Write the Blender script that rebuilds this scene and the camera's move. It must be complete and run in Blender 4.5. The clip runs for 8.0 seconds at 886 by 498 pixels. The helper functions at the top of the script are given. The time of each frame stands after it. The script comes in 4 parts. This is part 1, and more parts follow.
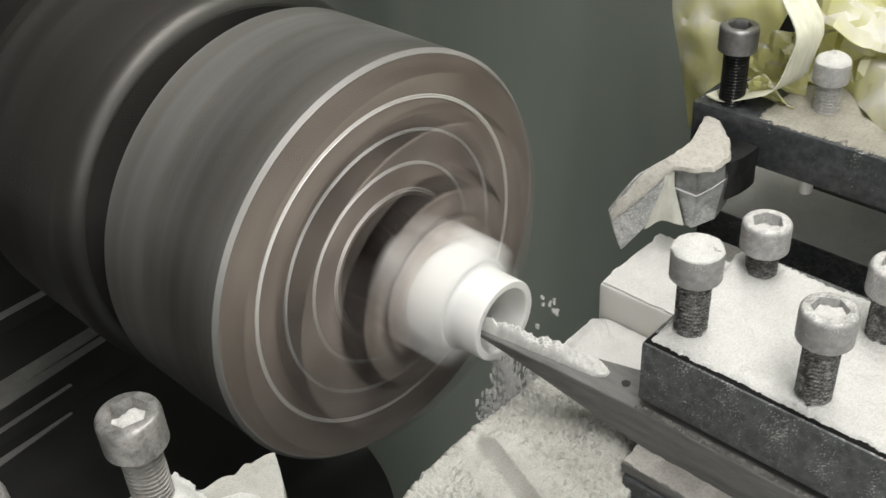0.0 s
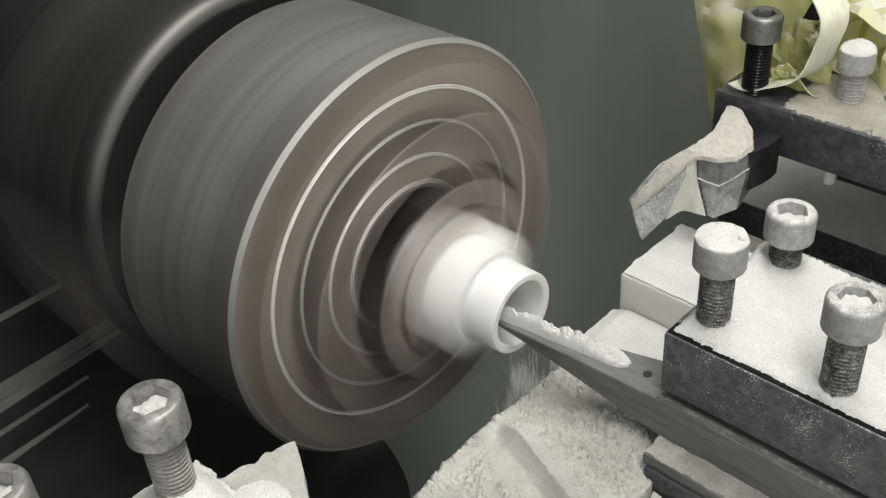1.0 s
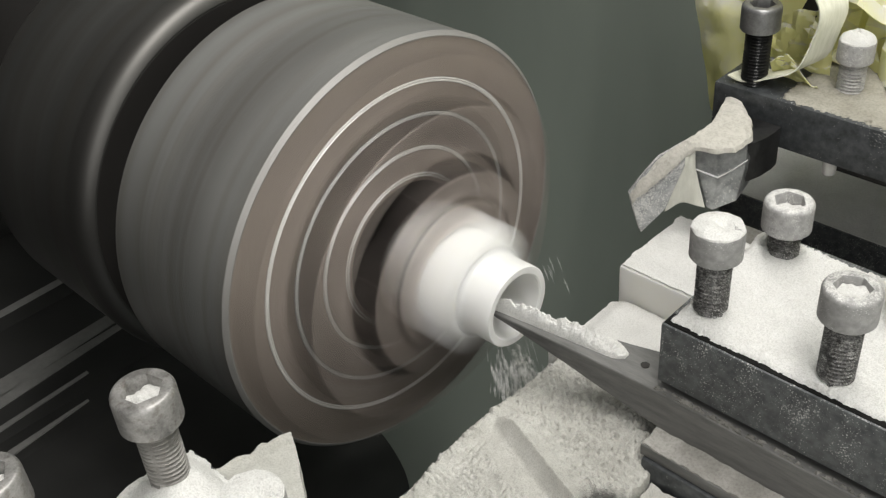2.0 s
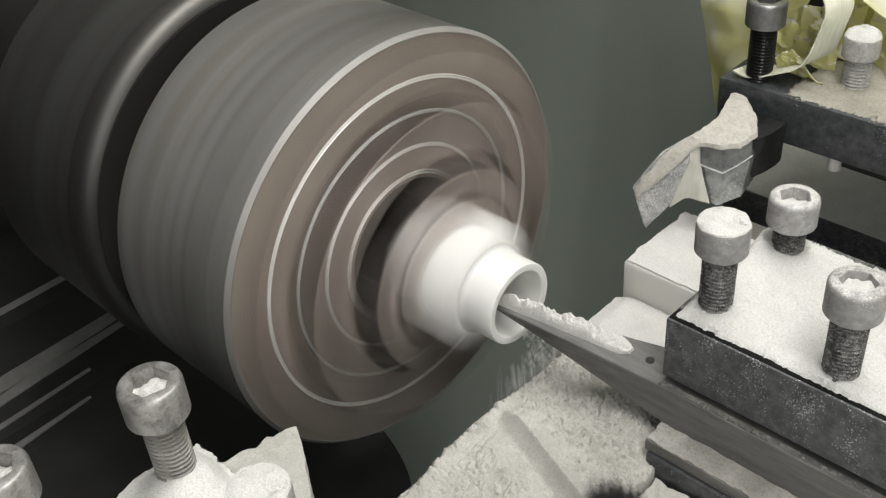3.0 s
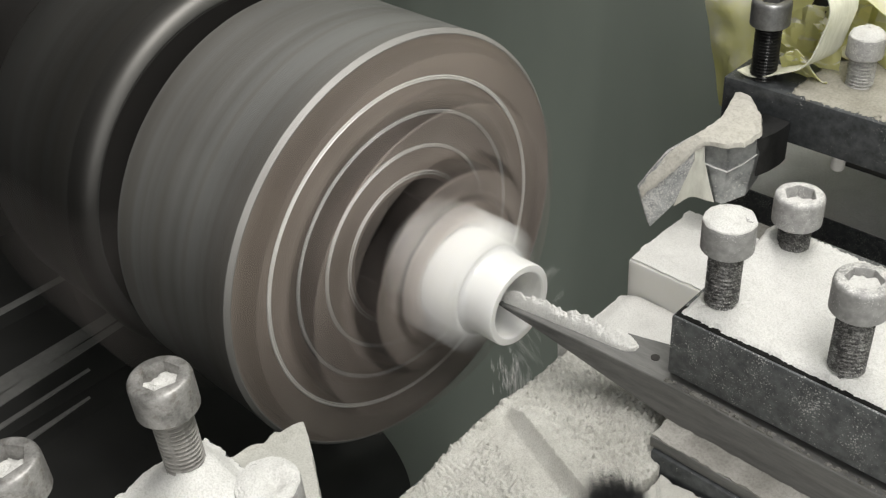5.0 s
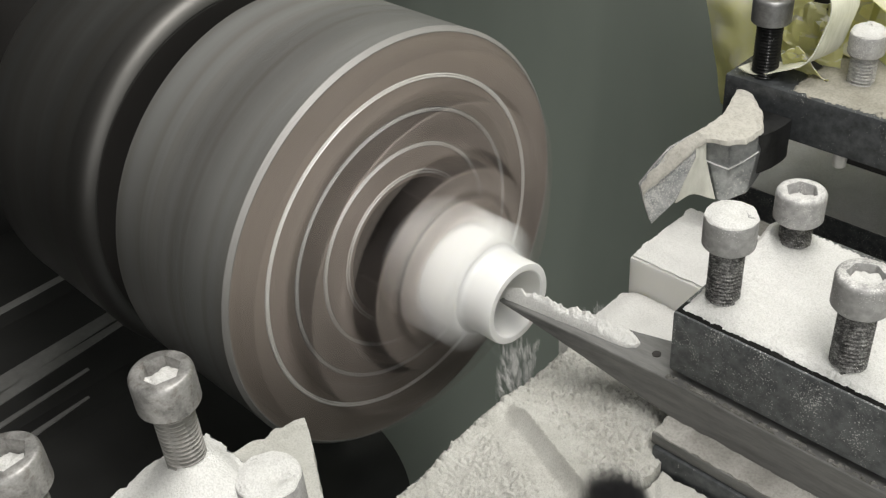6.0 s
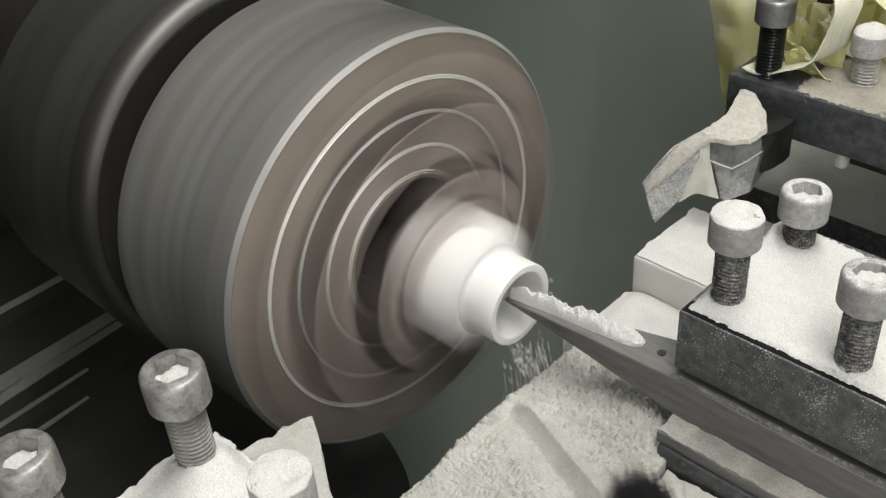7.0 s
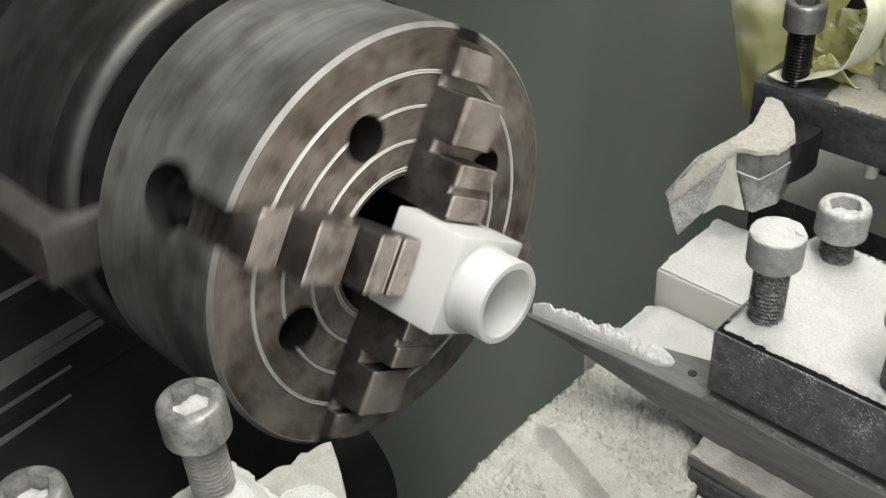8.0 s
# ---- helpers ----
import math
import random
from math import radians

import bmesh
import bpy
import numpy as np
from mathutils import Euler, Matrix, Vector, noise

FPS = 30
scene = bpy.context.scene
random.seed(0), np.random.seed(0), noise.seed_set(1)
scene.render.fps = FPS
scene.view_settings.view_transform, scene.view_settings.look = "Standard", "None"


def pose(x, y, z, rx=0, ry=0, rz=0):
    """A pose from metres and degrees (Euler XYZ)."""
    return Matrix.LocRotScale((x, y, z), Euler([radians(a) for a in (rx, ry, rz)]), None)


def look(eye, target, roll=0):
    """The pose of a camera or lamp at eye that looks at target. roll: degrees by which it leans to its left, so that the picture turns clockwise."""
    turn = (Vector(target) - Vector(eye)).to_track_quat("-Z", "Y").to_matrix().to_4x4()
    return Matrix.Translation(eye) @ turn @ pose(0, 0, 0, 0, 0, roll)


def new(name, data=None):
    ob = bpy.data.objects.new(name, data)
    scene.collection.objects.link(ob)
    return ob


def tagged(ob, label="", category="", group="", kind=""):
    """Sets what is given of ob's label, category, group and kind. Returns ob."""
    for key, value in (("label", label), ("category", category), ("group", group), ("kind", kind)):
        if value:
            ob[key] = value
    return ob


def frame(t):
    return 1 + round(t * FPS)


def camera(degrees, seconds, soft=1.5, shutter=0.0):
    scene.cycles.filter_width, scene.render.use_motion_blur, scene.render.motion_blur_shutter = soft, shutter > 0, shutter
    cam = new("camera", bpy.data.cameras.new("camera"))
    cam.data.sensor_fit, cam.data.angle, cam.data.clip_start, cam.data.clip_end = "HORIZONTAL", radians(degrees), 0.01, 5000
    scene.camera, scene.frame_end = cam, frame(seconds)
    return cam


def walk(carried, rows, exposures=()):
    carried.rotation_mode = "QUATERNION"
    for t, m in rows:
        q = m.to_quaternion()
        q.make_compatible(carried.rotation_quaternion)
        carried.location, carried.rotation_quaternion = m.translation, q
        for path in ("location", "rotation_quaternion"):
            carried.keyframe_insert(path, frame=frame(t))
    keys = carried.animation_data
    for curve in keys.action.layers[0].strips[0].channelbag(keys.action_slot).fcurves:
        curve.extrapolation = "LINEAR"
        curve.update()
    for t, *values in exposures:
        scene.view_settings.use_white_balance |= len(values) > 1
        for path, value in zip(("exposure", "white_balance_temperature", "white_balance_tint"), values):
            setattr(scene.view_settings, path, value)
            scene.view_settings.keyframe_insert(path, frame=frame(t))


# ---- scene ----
cam = camera(46.78, 8.0, soft=1.3, shutter=1.0)
PATH = [
    (0.0, pose(0.2856, -0.2513, 0.2768, 54.488, 3.416, 42.836)),
    (0.5, pose(0.2841, -0.2510, 0.2738, 54.336, 3.799, 43.300)),
    (1.0, pose(0.2837, -0.2503, 0.2744, 54.188, 3.842, 43.608)),
    (1.5, pose(0.2867, -0.2475, 0.2724, 54.143, 4.037, 43.751)),
    (3.0, pose(0.2865, -0.2468, 0.2711, 53.940, 4.125, 43.986)),
    (3.5, pose(0.2858, -0.2459, 0.2706, 53.910, 4.116, 44.038)),
    (4.0, pose(0.2864, -0.2459, 0.2702, 53.949, 4.091, 44.034)),
    (4.5, pose(0.2860, -0.2472, 0.2714, 53.985, 3.993, 44.025)),
    (6.0, pose(0.2866, -0.2463, 0.2692, 54.104, 3.994, 44.106)),
    (6.5, pose(0.2833, -0.2485, 0.2713, 54.044, 3.802, 44.032)),
    (7.0, pose(0.2848, -0.2478, 0.2703, 54.047, 3.841, 43.968)),
    (7.5, pose(0.2810, -0.2469, 0.2684, 53.908, 3.560, 43.464)),
    (8.0, pose(0.2822, -0.2436, 0.2671, 53.833, 3.337, 43.581)),
]
walk(cam, PATH)

# ---- light ----
world = bpy.data.worlds.new("workshop")
scene.world = world
world.use_nodes = True
world.node_tree.nodes["Background"].inputs[0].default_value = (0.93, 0.97, 1.0, 1)
world.node_tree.nodes["Background"].inputs[1].default_value = 0.33


def area_lamp(name, eye, target, sx, sy, power, colour):
    d = bpy.data.lights.new(name, "AREA")
    d.shape, d.size, d.size_y, d.energy, d.color = "RECTANGLE", sx, sy, power, colour
    ob = new(name, d)
    ob.matrix_world = look(eye, target)
    return ob


area_lamp("work_lamp_light", (0.22, 0.08, 0.945), (0.13, 0.0, 0.0), 1.38, 0.28, 18.5, (1.0, 0.975, 0.94))
area_lamp("doorway_light", (0.70, -0.595, 0.28), (0.42, 0.0, 0.0), 0.48, 0.85, 3.5, (1.0, 0.98, 0.95))   # workshop light through the open half of the door
scene.view_settings.exposure = 0.06


# ---- materials ----
def node_mat(name):
    m = bpy.data.materials.new(name)
    m.use_nodes = True
    nt = m.node_tree
    return m, nt, nt.nodes["Principled BSDF"]


def link(nt, a, b):
    nt.links.new(a, b)


def noise_node(nt, scale, detail=4.0, rough=0.6, stretch=None):
    tc = nt.nodes.new("ShaderNodeTexCoord")
    n = nt.nodes.new("ShaderNodeTexNoise")
    n.inputs["Scale"].default_value, n.inputs["Detail"].default_value, n.inputs["Roughness"].default_value = scale, detail, rough
    if stretch:
        mp = nt.nodes.new("ShaderNodeMapping")
        mp.inputs["Scale"].default_value = stretch
        link(nt, tc.outputs["Object"], mp.inputs["Vector"])
        link(nt, mp.outputs["Vector"], n.inputs["Vector"])
    else:
        link(nt, tc.outputs["Object"], n.inputs["Vector"])
    return n


def ramp_node(nt, fac, stops):
    r = nt.nodes.new("ShaderNodeValToRGB")
    e = r.color_ramp.elements
    while len(e) < len(stops):
        e.new(0.5)
    for el, (p, c) in zip(e, stops):
        el.position, el.color = p, (*c, 1)
    link(nt, fac, r.inputs["Fac"])
    return r


def bump_node(nt, height, strength, dist, bsdf, normal=None):
    b = nt.nodes.new("ShaderNodeBump")
    b.inputs["Strength"].default_value, b.inputs["Distance"].default_value = strength, dist
    link(nt, height, b.inputs["Height"])
    if normal:
        link(nt, normal, b.inputs["Normal"])
    link(nt, b.outputs["Normal"], bsdf.inputs["Normal"])
    return b


def metal(name, lo, hi, rough=(0.3, 0.5), scale=60, metallic=0.9, stretch=None, bump=0.15, fine=None, stain=None):
    """Worn metal: colour and gloss vary at two scales; fine: the stretch of the smaller one."""
    m, nt, b = node_mat(name)
    big, small = noise_node(nt, scale, 5, 0.65, stretch), noise_node(nt, scale * 9, 3, 0.6, fine or stretch)
    mix = nt.nodes.new("ShaderNodeMath")
    mix.operation = "MULTIPLY_ADD"
    mix.inputs[1].default_value = 0.30
    link(nt, small.outputs["Fac"], mix.inputs[0])
    link(nt, big.outputs["Fac"], mix.inputs[2])
    r = ramp_node(nt, mix.outputs[0], [(0.42, lo), (0.9, hi)])
    out = r.outputs["Color"]
    if stain:
        # oily blotches and turning marks: size, floor of the dark, share, stretch
        for size, floor, share, *along in stain:
            blot = ramp_node(nt, noise_node(nt, size, 7, 0.62, *along).outputs["Fac"], [(share - 0.07, (floor, floor * 0.96, floor * 0.92)), (share + 0.04, (1, 1, 1))])
            mul = nt.nodes.new("ShaderNodeMixRGB")
            mul.blend_type, mul.inputs["Fac"].default_value = "MULTIPLY", 1.0
            link(nt, out, mul.inputs["Color1"])
            link(nt, blot.outputs["Color"], mul.inputs["Color2"])
            out = mul.outputs["Color"]
    link(nt, out, b.inputs["Base Color"])
    rr = ramp_node(nt, mix.outputs[0], [(0.4, (rough[0],) * 3), (0.95, (rough[1],) * 3)])
    link(nt, rr.outputs["Color"], b.inputs["Roughness"])
    b.inputs["Metallic"].default_value = metallic
    bump_node(nt, mix.outputs[0], bump, 0.0006, b)
    return m


def dusted(name, lo, hi, amount, metallic=0.6, rough=0.5, scale=180, speck=0.62):
    """Metal with white plastic dust: it lies on top faces, and as specks on the sides."""
    m, nt, b = node_mat(name)
    n1, n2, n3 = noise_node(nt, scale, 5, 0.65), noise_node(nt, scale * 6, 2, 0.6), noise_node(nt, scale * 0.42, 4, 0.6, (1, 1, 0.6))
    base = ramp_node(nt, n1.outputs["Fac"], [(0.35, lo), (0.7, hi)])
    geo = nt.nodes.new("ShaderNodeNewGeometry")
    sep = nt.nodes.new("ShaderNodeSeparateXYZ")
    link(nt, geo.outputs["Normal"], sep.inputs[0])
    up = nt.nodes.new("ShaderNodeMath")
    up.operation = "MULTIPLY_ADD"
    up.inputs[1].default_value = 0.30
    link(nt, sep.outputs["Z"], up.inputs[0])
    two = nt.nodes.new("ShaderNodeMixRGB")                  # patches and single grains
    two.inputs["Fac"].default_value = 0.55
    link(nt, n1.outputs["Fac"], two.inputs["Color1"])
    link(nt, n2.outputs["Fac"], two.inputs["Color2"])
    link(nt, two.outputs["Color"], up.inputs[2])
    top = ramp_node(nt, up.outputs[0], [(0.68 - amount, (0, 0, 0)), (0.94 - amount, (0.92, 0.92, 0.92))])
    clus = nt.nodes.new("ShaderNodeMath")                   # specks lie in drifts
    clus.operation = "MULTIPLY_ADD"
    clus.inputs[1].default_value = 0.55
    link(nt, n3.outputs["Fac"], clus.inputs[0])
    link(nt, n2.outputs["Fac"], clus.inputs[2])
    sp = ramp_node(nt, clus.outputs[0], [(min(speck + 0.29, 0.99), (0, 0, 0)), (min(speck + 0.37, 1.0), (0.75, 0.75, 0.75))])
    mx = nt.nodes.new("ShaderNodeMath")
    mx.operation = "MAXIMUM"
    link(nt, top.outputs["Color"], mx.inputs[0])
    link(nt, sp.outputs["Color"], mx.inputs[1])
    col = nt.nodes.new("ShaderNodeMixRGB")
    link(nt, mx.outputs[0], col.inputs["Fac"])
    link(nt, base.outputs["Color"], col.inputs["Color1"])
    col.inputs["Color2"].default_value = (0.74, 0.73, 0.70, 1)
    link(nt, col.outputs["Color"], b.inputs["Base Color"])
    met = nt.nodes.new("ShaderNodeMath")
    met.operation = "MULTIPLY_ADD"
    met.inputs[1].default_value, met.inputs[2].default_value = -metallic, metallic
    link(nt, mx.outputs[0], met.inputs[0])
    link(nt, met.outputs[0], b.inputs["Metallic"])
    rg = nt.nodes.new("ShaderNodeMath")
    rg.operation = "MULTIPLY_ADD"
    rg.inputs[1].default_value, rg.inputs[2].default_value = 0.95 - rough, rough
    link(nt, mx.outputs[0], rg.inputs[0])
    link(nt, rg.outputs[0], b.inputs["Roughness"])
    bump_node(nt, mx.outputs[0], 0.35, 0.0004, b)
    return m


def powder_mat(name, lo, hi, grain=1700, bump=0.9):
    m, nt, b = node_mat(name)
    n1, n2 = noise_node(nt, 45, 4, 0.6), noise_node(nt, grain, 3, 0.7)
    r = ramp_node(nt, n1.outputs["Fac"], [(0.3, lo), (0.7, hi)])
    g = ramp_node(nt, n2.outputs["Fac"], [(0.36, (0.80, 0.80, 0.79)), (0.56, (1, 1, 1))])
    mul = nt.nodes.new("ShaderNodeMixRGB")
    mul.blend_type, mul.inputs["Fac"].default_value = "MULTIPLY", 1.0
    link(nt, r.outputs["Color"], mul.inputs["Color1"])
    link(nt, g.outputs["Color"], mul.inputs["Color2"])
    link(nt, mul.outputs["Color"], b.inputs["Base Color"])
    b.inputs["Roughness"].default_value = 0.95
    b.inputs["Specular IOR Level"].default_value = 0.2
    bump_node(nt, n2.outputs["Fac"], bump, 0.0011, b)
    return m


def plain(name, lo, hi, rough, scale=40, bump=0.1, spec=0.5, stretch=None, dist=0.0008):
    m, nt, b = node_mat(name)
    n1, n2 = noise_node(nt, scale, 5, 0.6, stretch), noise_node(nt, scale * 12, 3, 0.6)
    r = ramp_node(nt, n1.outputs["Fac"], [(0.3, lo), (0.72, hi)])
    link(nt, r.outputs["Color"], b.inputs["Base Color"])
    rr = ramp_node(nt, n1.outputs["Fac"], [(0.3, (rough * 0.8,) * 3), (0.75, (min(1, rough * 1.25),) * 3)])
    link(nt, rr.outputs["Color"], b.inputs["Roughness"])
    b.inputs["Specular IOR Level"].default_value = spec
    bump_node(nt, n2.outputs["Fac"], bump, dist, b)
    return m


M_FACE = metal("turned_face_steel", (0.265, 0.222, 0.197), (0.72, 0.628, 0.566), (0.33, 0.48), 45, 0.62, stain=((17, 0.55, 0.46), (70, 0.6, 0.43), (260, 0.7, 0.42)))
M_BODY = metal("chuck_body_steel", (0.162, 0.163, 0.157), (0.40, 0.401, 0.386), (0.32, 0.45), 16, 0.5, fine=(0.6, 0.05, 0.05), stain=((11, 0.55, 0.45), (60, 0.7, 0.42), (110, 0.87, 0.50, (1, 0.03, 0.03))))
M_BRIGHT = metal("bright_steel", (0.66, 0.645, 0.62), (0.84, 0.825, 0.80), (0.35, 0.5), 90, 0.2)
M_JAW = metal("jaw_steel", (0.31, 0.262, 0.234), (0.66, 0.582, 0.532), (0.36, 0.52), 70, 0.5, stain=((60, 0.6, 0.45),))
M_JAWSIDE = metal("dark_jaw_side", (0.027, 0.023, 0.021), (0.09, 0.079, 0.072), (0.35, 0.55), 70, 0.3, stain=((55, 0.5, 0.46),))
M_EDGE = metal("dull_chamfer_steel", (0.06, 0.058, 0.055), (0.13, 0.126, 0.119), (0.40, 0.52), 50, 0.9)
M_RIM = metal("worn_rim_steel", (0.20, 0.193, 0.183), (0.42, 0.407, 0.39), (0.45, 0.6), 60, 0.3)
M_DRUM = metal("drum_steel", (0.054, 0.055, 0.053), (0.145, 0.146, 0.141), (0.36, 0.50), 20, 0.7, fine=(0.5, 0.04, 0.04), stain=((14, 0.6, 0.45), (70, 0.7, 0.43), (90, 0.88, 0.50, (1, 0.03, 0.03))))
# oily dark steel; also carries the shade of the chuck's recesses in its colour
M_DARK = metal("oily_and_shaded_steel", (0.012, 0.011, 0.010), (0.05, 0.047, 0.044), (0.4, 0.6), 60, 0.5)
M_LUG = metal("rust_grey_steel", (0.11, 0.096, 0.088), (0.23, 0.208, 0.195), (0.4, 0.6), 50, 0.6)
M_BAR = metal("ground_bar_steel", (0.10, 0.0995, 0.096), (0.205, 0.203, 0.196), (0.45, 0.6), 40, 0.4, (1, 8, 8))
M_HOLD = dusted("blackened_holder_steel", (0.062, 0.066, 0.068), (0.135, 0.142, 0.145), -0.16, 0.3, 0.5, 260, 0.61)
M_CLAMP = dusted("black_clamp_steel", (0.036, 0.039, 0.042), (0.098, 0.105, 0.110), -0.27, 0.3, 0.42, 200, 0.715)
M_BOLT = dusted("dusty_screw_steel", (0.23, 0.228, 0.222), (0.36, 0.355, 0.345), -0.04, 0.25, 0.5, 340, 0.66)
M_SHAFT = dusted("dusty_screw_thread", (0.055, 0.054, 0.052), (0.15, 0.147, 0.142), -0.06, 0.3, 0.5, 320, 0.66)
M_BOLTDUST = dusted("floured_screw_steel", (0.28, 0.276, 0.27), (0.42, 0.415, 0.405), 0.0, 0.2, 0.55, 420, 0.58)
M_BOLTNEAR = metal("scuffed_screw_steel", (0.085, 0.083, 0.079), (0.38, 0.371, 0.356), (0.36, 0.52), 150, 0.4, stain=((420, 0.72, 0.42),))
M_SHAFTNEAR = metal("dull_screw_thread", (0.17, 0.163, 0.152), (0.36, 0.347, 0.325), (0.45, 0.6), 200, 0.2)
M_BOLTDARK = metal("black_oxide_screw", (0.015, 0.015, 0.015), (0.06, 0.06, 0.06), (0.35, 0.5), 120, 0.6)
M_BOLTCLEAN = metal("grey_screw_head", (0.12, 0.12, 0.12), (0.30, 0.30, 0.295), (0.35, 0.5), 120, 0.7)
M_TIP = dusted("floured_tool_steel", (0.24, 0.248, 0.25), (0.56, 0.575, 0.575), 0.02, 0.8, 0.28, 120, 0.62)
M_BLADE = dusted("floured_blade_steel", (0.30, 0.308, 0.31), (0.55, 0.56, 0.555), 0.05, 0.3, 0.4, 220, 0.50)
M_POWDER = powder_mat("white_plastic_powder", (0.70, 0.695, 0.668), (0.83, 0.825, 0.80))
M_THIN = powder_mat("thin_grey_powder", (0.30, 0.29, 0.26), (0.52, 0.505, 0.465), 700, 0.5)
M_DUST = powder_mat("dark_grey_dust", (0.11, 0.107, 0.098), (0.24, 0.234, 0.216), 900, 0.5)
M_LEDGE = powder_mat("brownish_grey_dust", (0.17, 0.163, 0.148), (0.36, 0.350, 0.325), 900, 0.6)
M_CRUST = powder_mat("caked_powder", (0.42, 0.402, 0.358), (0.55, 0.532, 0.485), 600, 0.12)
M_BEIGE = powder_mat("beige_powder_film", (0.25, 0.238, 0.198), (0.37, 0.354, 0.303), 800, 0.5)
M_COARSE = powder_mat("coarse_white_chips", (0.47, 0.463, 0.425), (0.66, 0.653, 0.61), 1500, 0.85)
M_WALL = plain("grey_green_enamel", (0.208, 0.237, 0.207), (0.266, 0.298, 0.259), 0.45, 3.0, 0.04, 0.5, (1.5, 1.5, 0.5))
M_FLOOR = plain("grey_enamel_tray", (0.22, 0.232, 0.215), (0.32, 0.332, 0.308), 0.5, 9.0, 0.1)
M_BLACK = plain("black_way_cover_paint", (0.018, 0.018, 0.0172), (0.042, 0.042, 0.040), 0.5, 12.0, 0.06)
M_RIB = metal("pale_cover_strip", (0.20, 0.198, 0.190), (0.36, 0.356, 0.341), (0.4, 0.55), 20, 0.3)
M_BRISTLE = plain("black_bristle", (0.006, 0.006, 0.007), (0.02, 0.02, 0.022), 0.45, 200)
M_HANDLE = plain("dark_brush_handle", (0.02, 0.018, 0.016), (0.05, 0.045, 0.04), 0.5, 60)
M_BAND = plain("matt_black_band", (0.004, 0.004, 0.004), (0.014, 0.014, 0.013), 0.9, 200, 0.3, 0.1)
# near black: shade of gaps and undersides put into the colour
M_GAPSHADE = plain("black_gap_shadow_steel", (0.006, 0.006, 0.006), (0.02, 0.02, 0.02), 0.6, 60)


def plastic_mat(name, lo, hi, scatter, through_light):
    m, nt, b = node_mat(name)
    n = noise_node(nt, 30, 4, 0.5)
    r = ramp_node(nt, n.outputs["Fac"], [(0.3, lo), (0.7, hi)])
    link(nt, r.outputs["Color"], b.inputs["Base Color"])
    b.inputs["Roughness"].default_value = 0.42
    b.inputs["Subsurface Weight"].default_value = scatter
    b.inputs["Subsurface Radius"].default_value = (0.010, 0.010, 0.009)
    b.inputs["Subsurface Scale"].default_value = 1.0
    n2 = noise_node(nt, 500, 2, 0.5, (6, 1, 1))
    bump_node(nt, n2.outputs["Fac"], 0.06, 0.0004, b)
    tr = nt.nodes.new("ShaderNodeBsdfTranslucent")
    link(nt, r.outputs["Color"], tr.inputs["Color"])
    sh = nt.nodes.new("ShaderNodeMixShader")
    sh.inputs[0].default_value = through_light
    link(nt, b.outputs["BSDF"], sh.inputs[1])
    link(nt, tr.outputs["BSDF"], sh.inputs[2])
    link(nt, sh.outputs["Shader"], nt.nodes["Material Output"].inputs["Surface"])
    return m


def paper_mat():
    m, nt, b = node_mat("yellow_masking_paper")
    n = noise_node(nt, 26, 5, 0.6)
    r = ramp_node(nt, n.outputs["Fac"], [(0.3, (0.81, 0.795, 0.37)), (0.7, (0.88, 0.865, 0.50))])
    geo = nt.nodes.new("ShaderNodeNewGeometry")
    sep = nt.nodes.new("ShaderNodeSeparateXYZ")
    link(nt, geo.outputs["Normal"], sep.inputs[0])
    up = nt.nodes.new("ShaderNodeMath")
    up.operation = "MULTIPLY_ADD"
    up.inputs[1].default_value = 0.375
    link(nt, sep.outputs["Z"], up.inputs[0])
    link(nt, n.outputs["Fac"], up.inputs[2])
    d = ramp_node(nt, up.outputs[0], [(0.50, (0, 0, 0)), (0.80, (0.95, 0.95, 0.95))])
    mix = nt.nodes.new("ShaderNodeMixRGB")
    link(nt, d.outputs["Color"], mix.inputs["Fac"])
    link(nt, r.outputs["Color"], mix.inputs["Color1"])
    mix.inputs["Color2"].default_value = (0.80, 0.79, 0.74, 1)
    link(nt, mix.outputs["Color"], b.inputs["Base Color"])
    b.inputs["Roughness"].default_value = 0.6
    b.inputs["Subsurface Weight"].default_value = 0.2
    b.inputs["Subsurface Radius"].default_value = (0.004, 0.004, 0.002)
    b.inputs["Subsurface Scale"].default_value = 1.0
    n2 = noise_node(nt, 160, 4, 0.6)
    bm_ = bump_node(nt, n2.outputs["Fac"], 0.35, 0.0012, b)
    tr = nt.nodes.new("ShaderNodeBsdfTranslucent")
    link(nt, mix.outputs["Color"], tr.inputs["Color"])
    link(nt, bm_.outputs["Normal"], tr.inputs["Normal"])
    sh = nt.nodes.new("ShaderNodeMixShader")
    sh.inputs[0].default_value = 0.36
    link(nt, b.outputs["BSDF"], sh.inputs[1])
    link(nt, tr.outputs["BSDF"], sh.inputs[2])
    link(nt, sh.outputs["Shader"], nt.nodes["Material Output"].inputs["Surface"])
    return m


M_PLASTIC = plastic_mat("white_acetal_plastic", (0.72, 0.718, 0.70), (0.77, 0.768, 0.75), 0.4, 0.06)
M_CREAM = plastic_mat("cream_white_plastic", (0.82, 0.81, 0.755), (0.87, 0.86, 0.81), 0.8, 0.15)
M_PAPER = paper_mat()
M_ROLL = plain("pale_paper", (0.60, 0.60, 0.47), (0.76, 0.755, 0.64), 0.6, 110, 0.4, 0.3, (1, 6, 1))
M_FILM = plain("cloudy_film", (0.55, 0.545, 0.48), (0.74, 0.735, 0.66), 0.35, 60, 0.3, 0.5, (3, 3, 1))


# ---- building helpers ----
def empty(name, at, label, category, group="", kind=""):
    ob = new(name)
    ob.empty_display_size = 0.01
    ob.matrix_world = Matrix.Translation(at)
    return tagged(ob, label, category, group, kind)


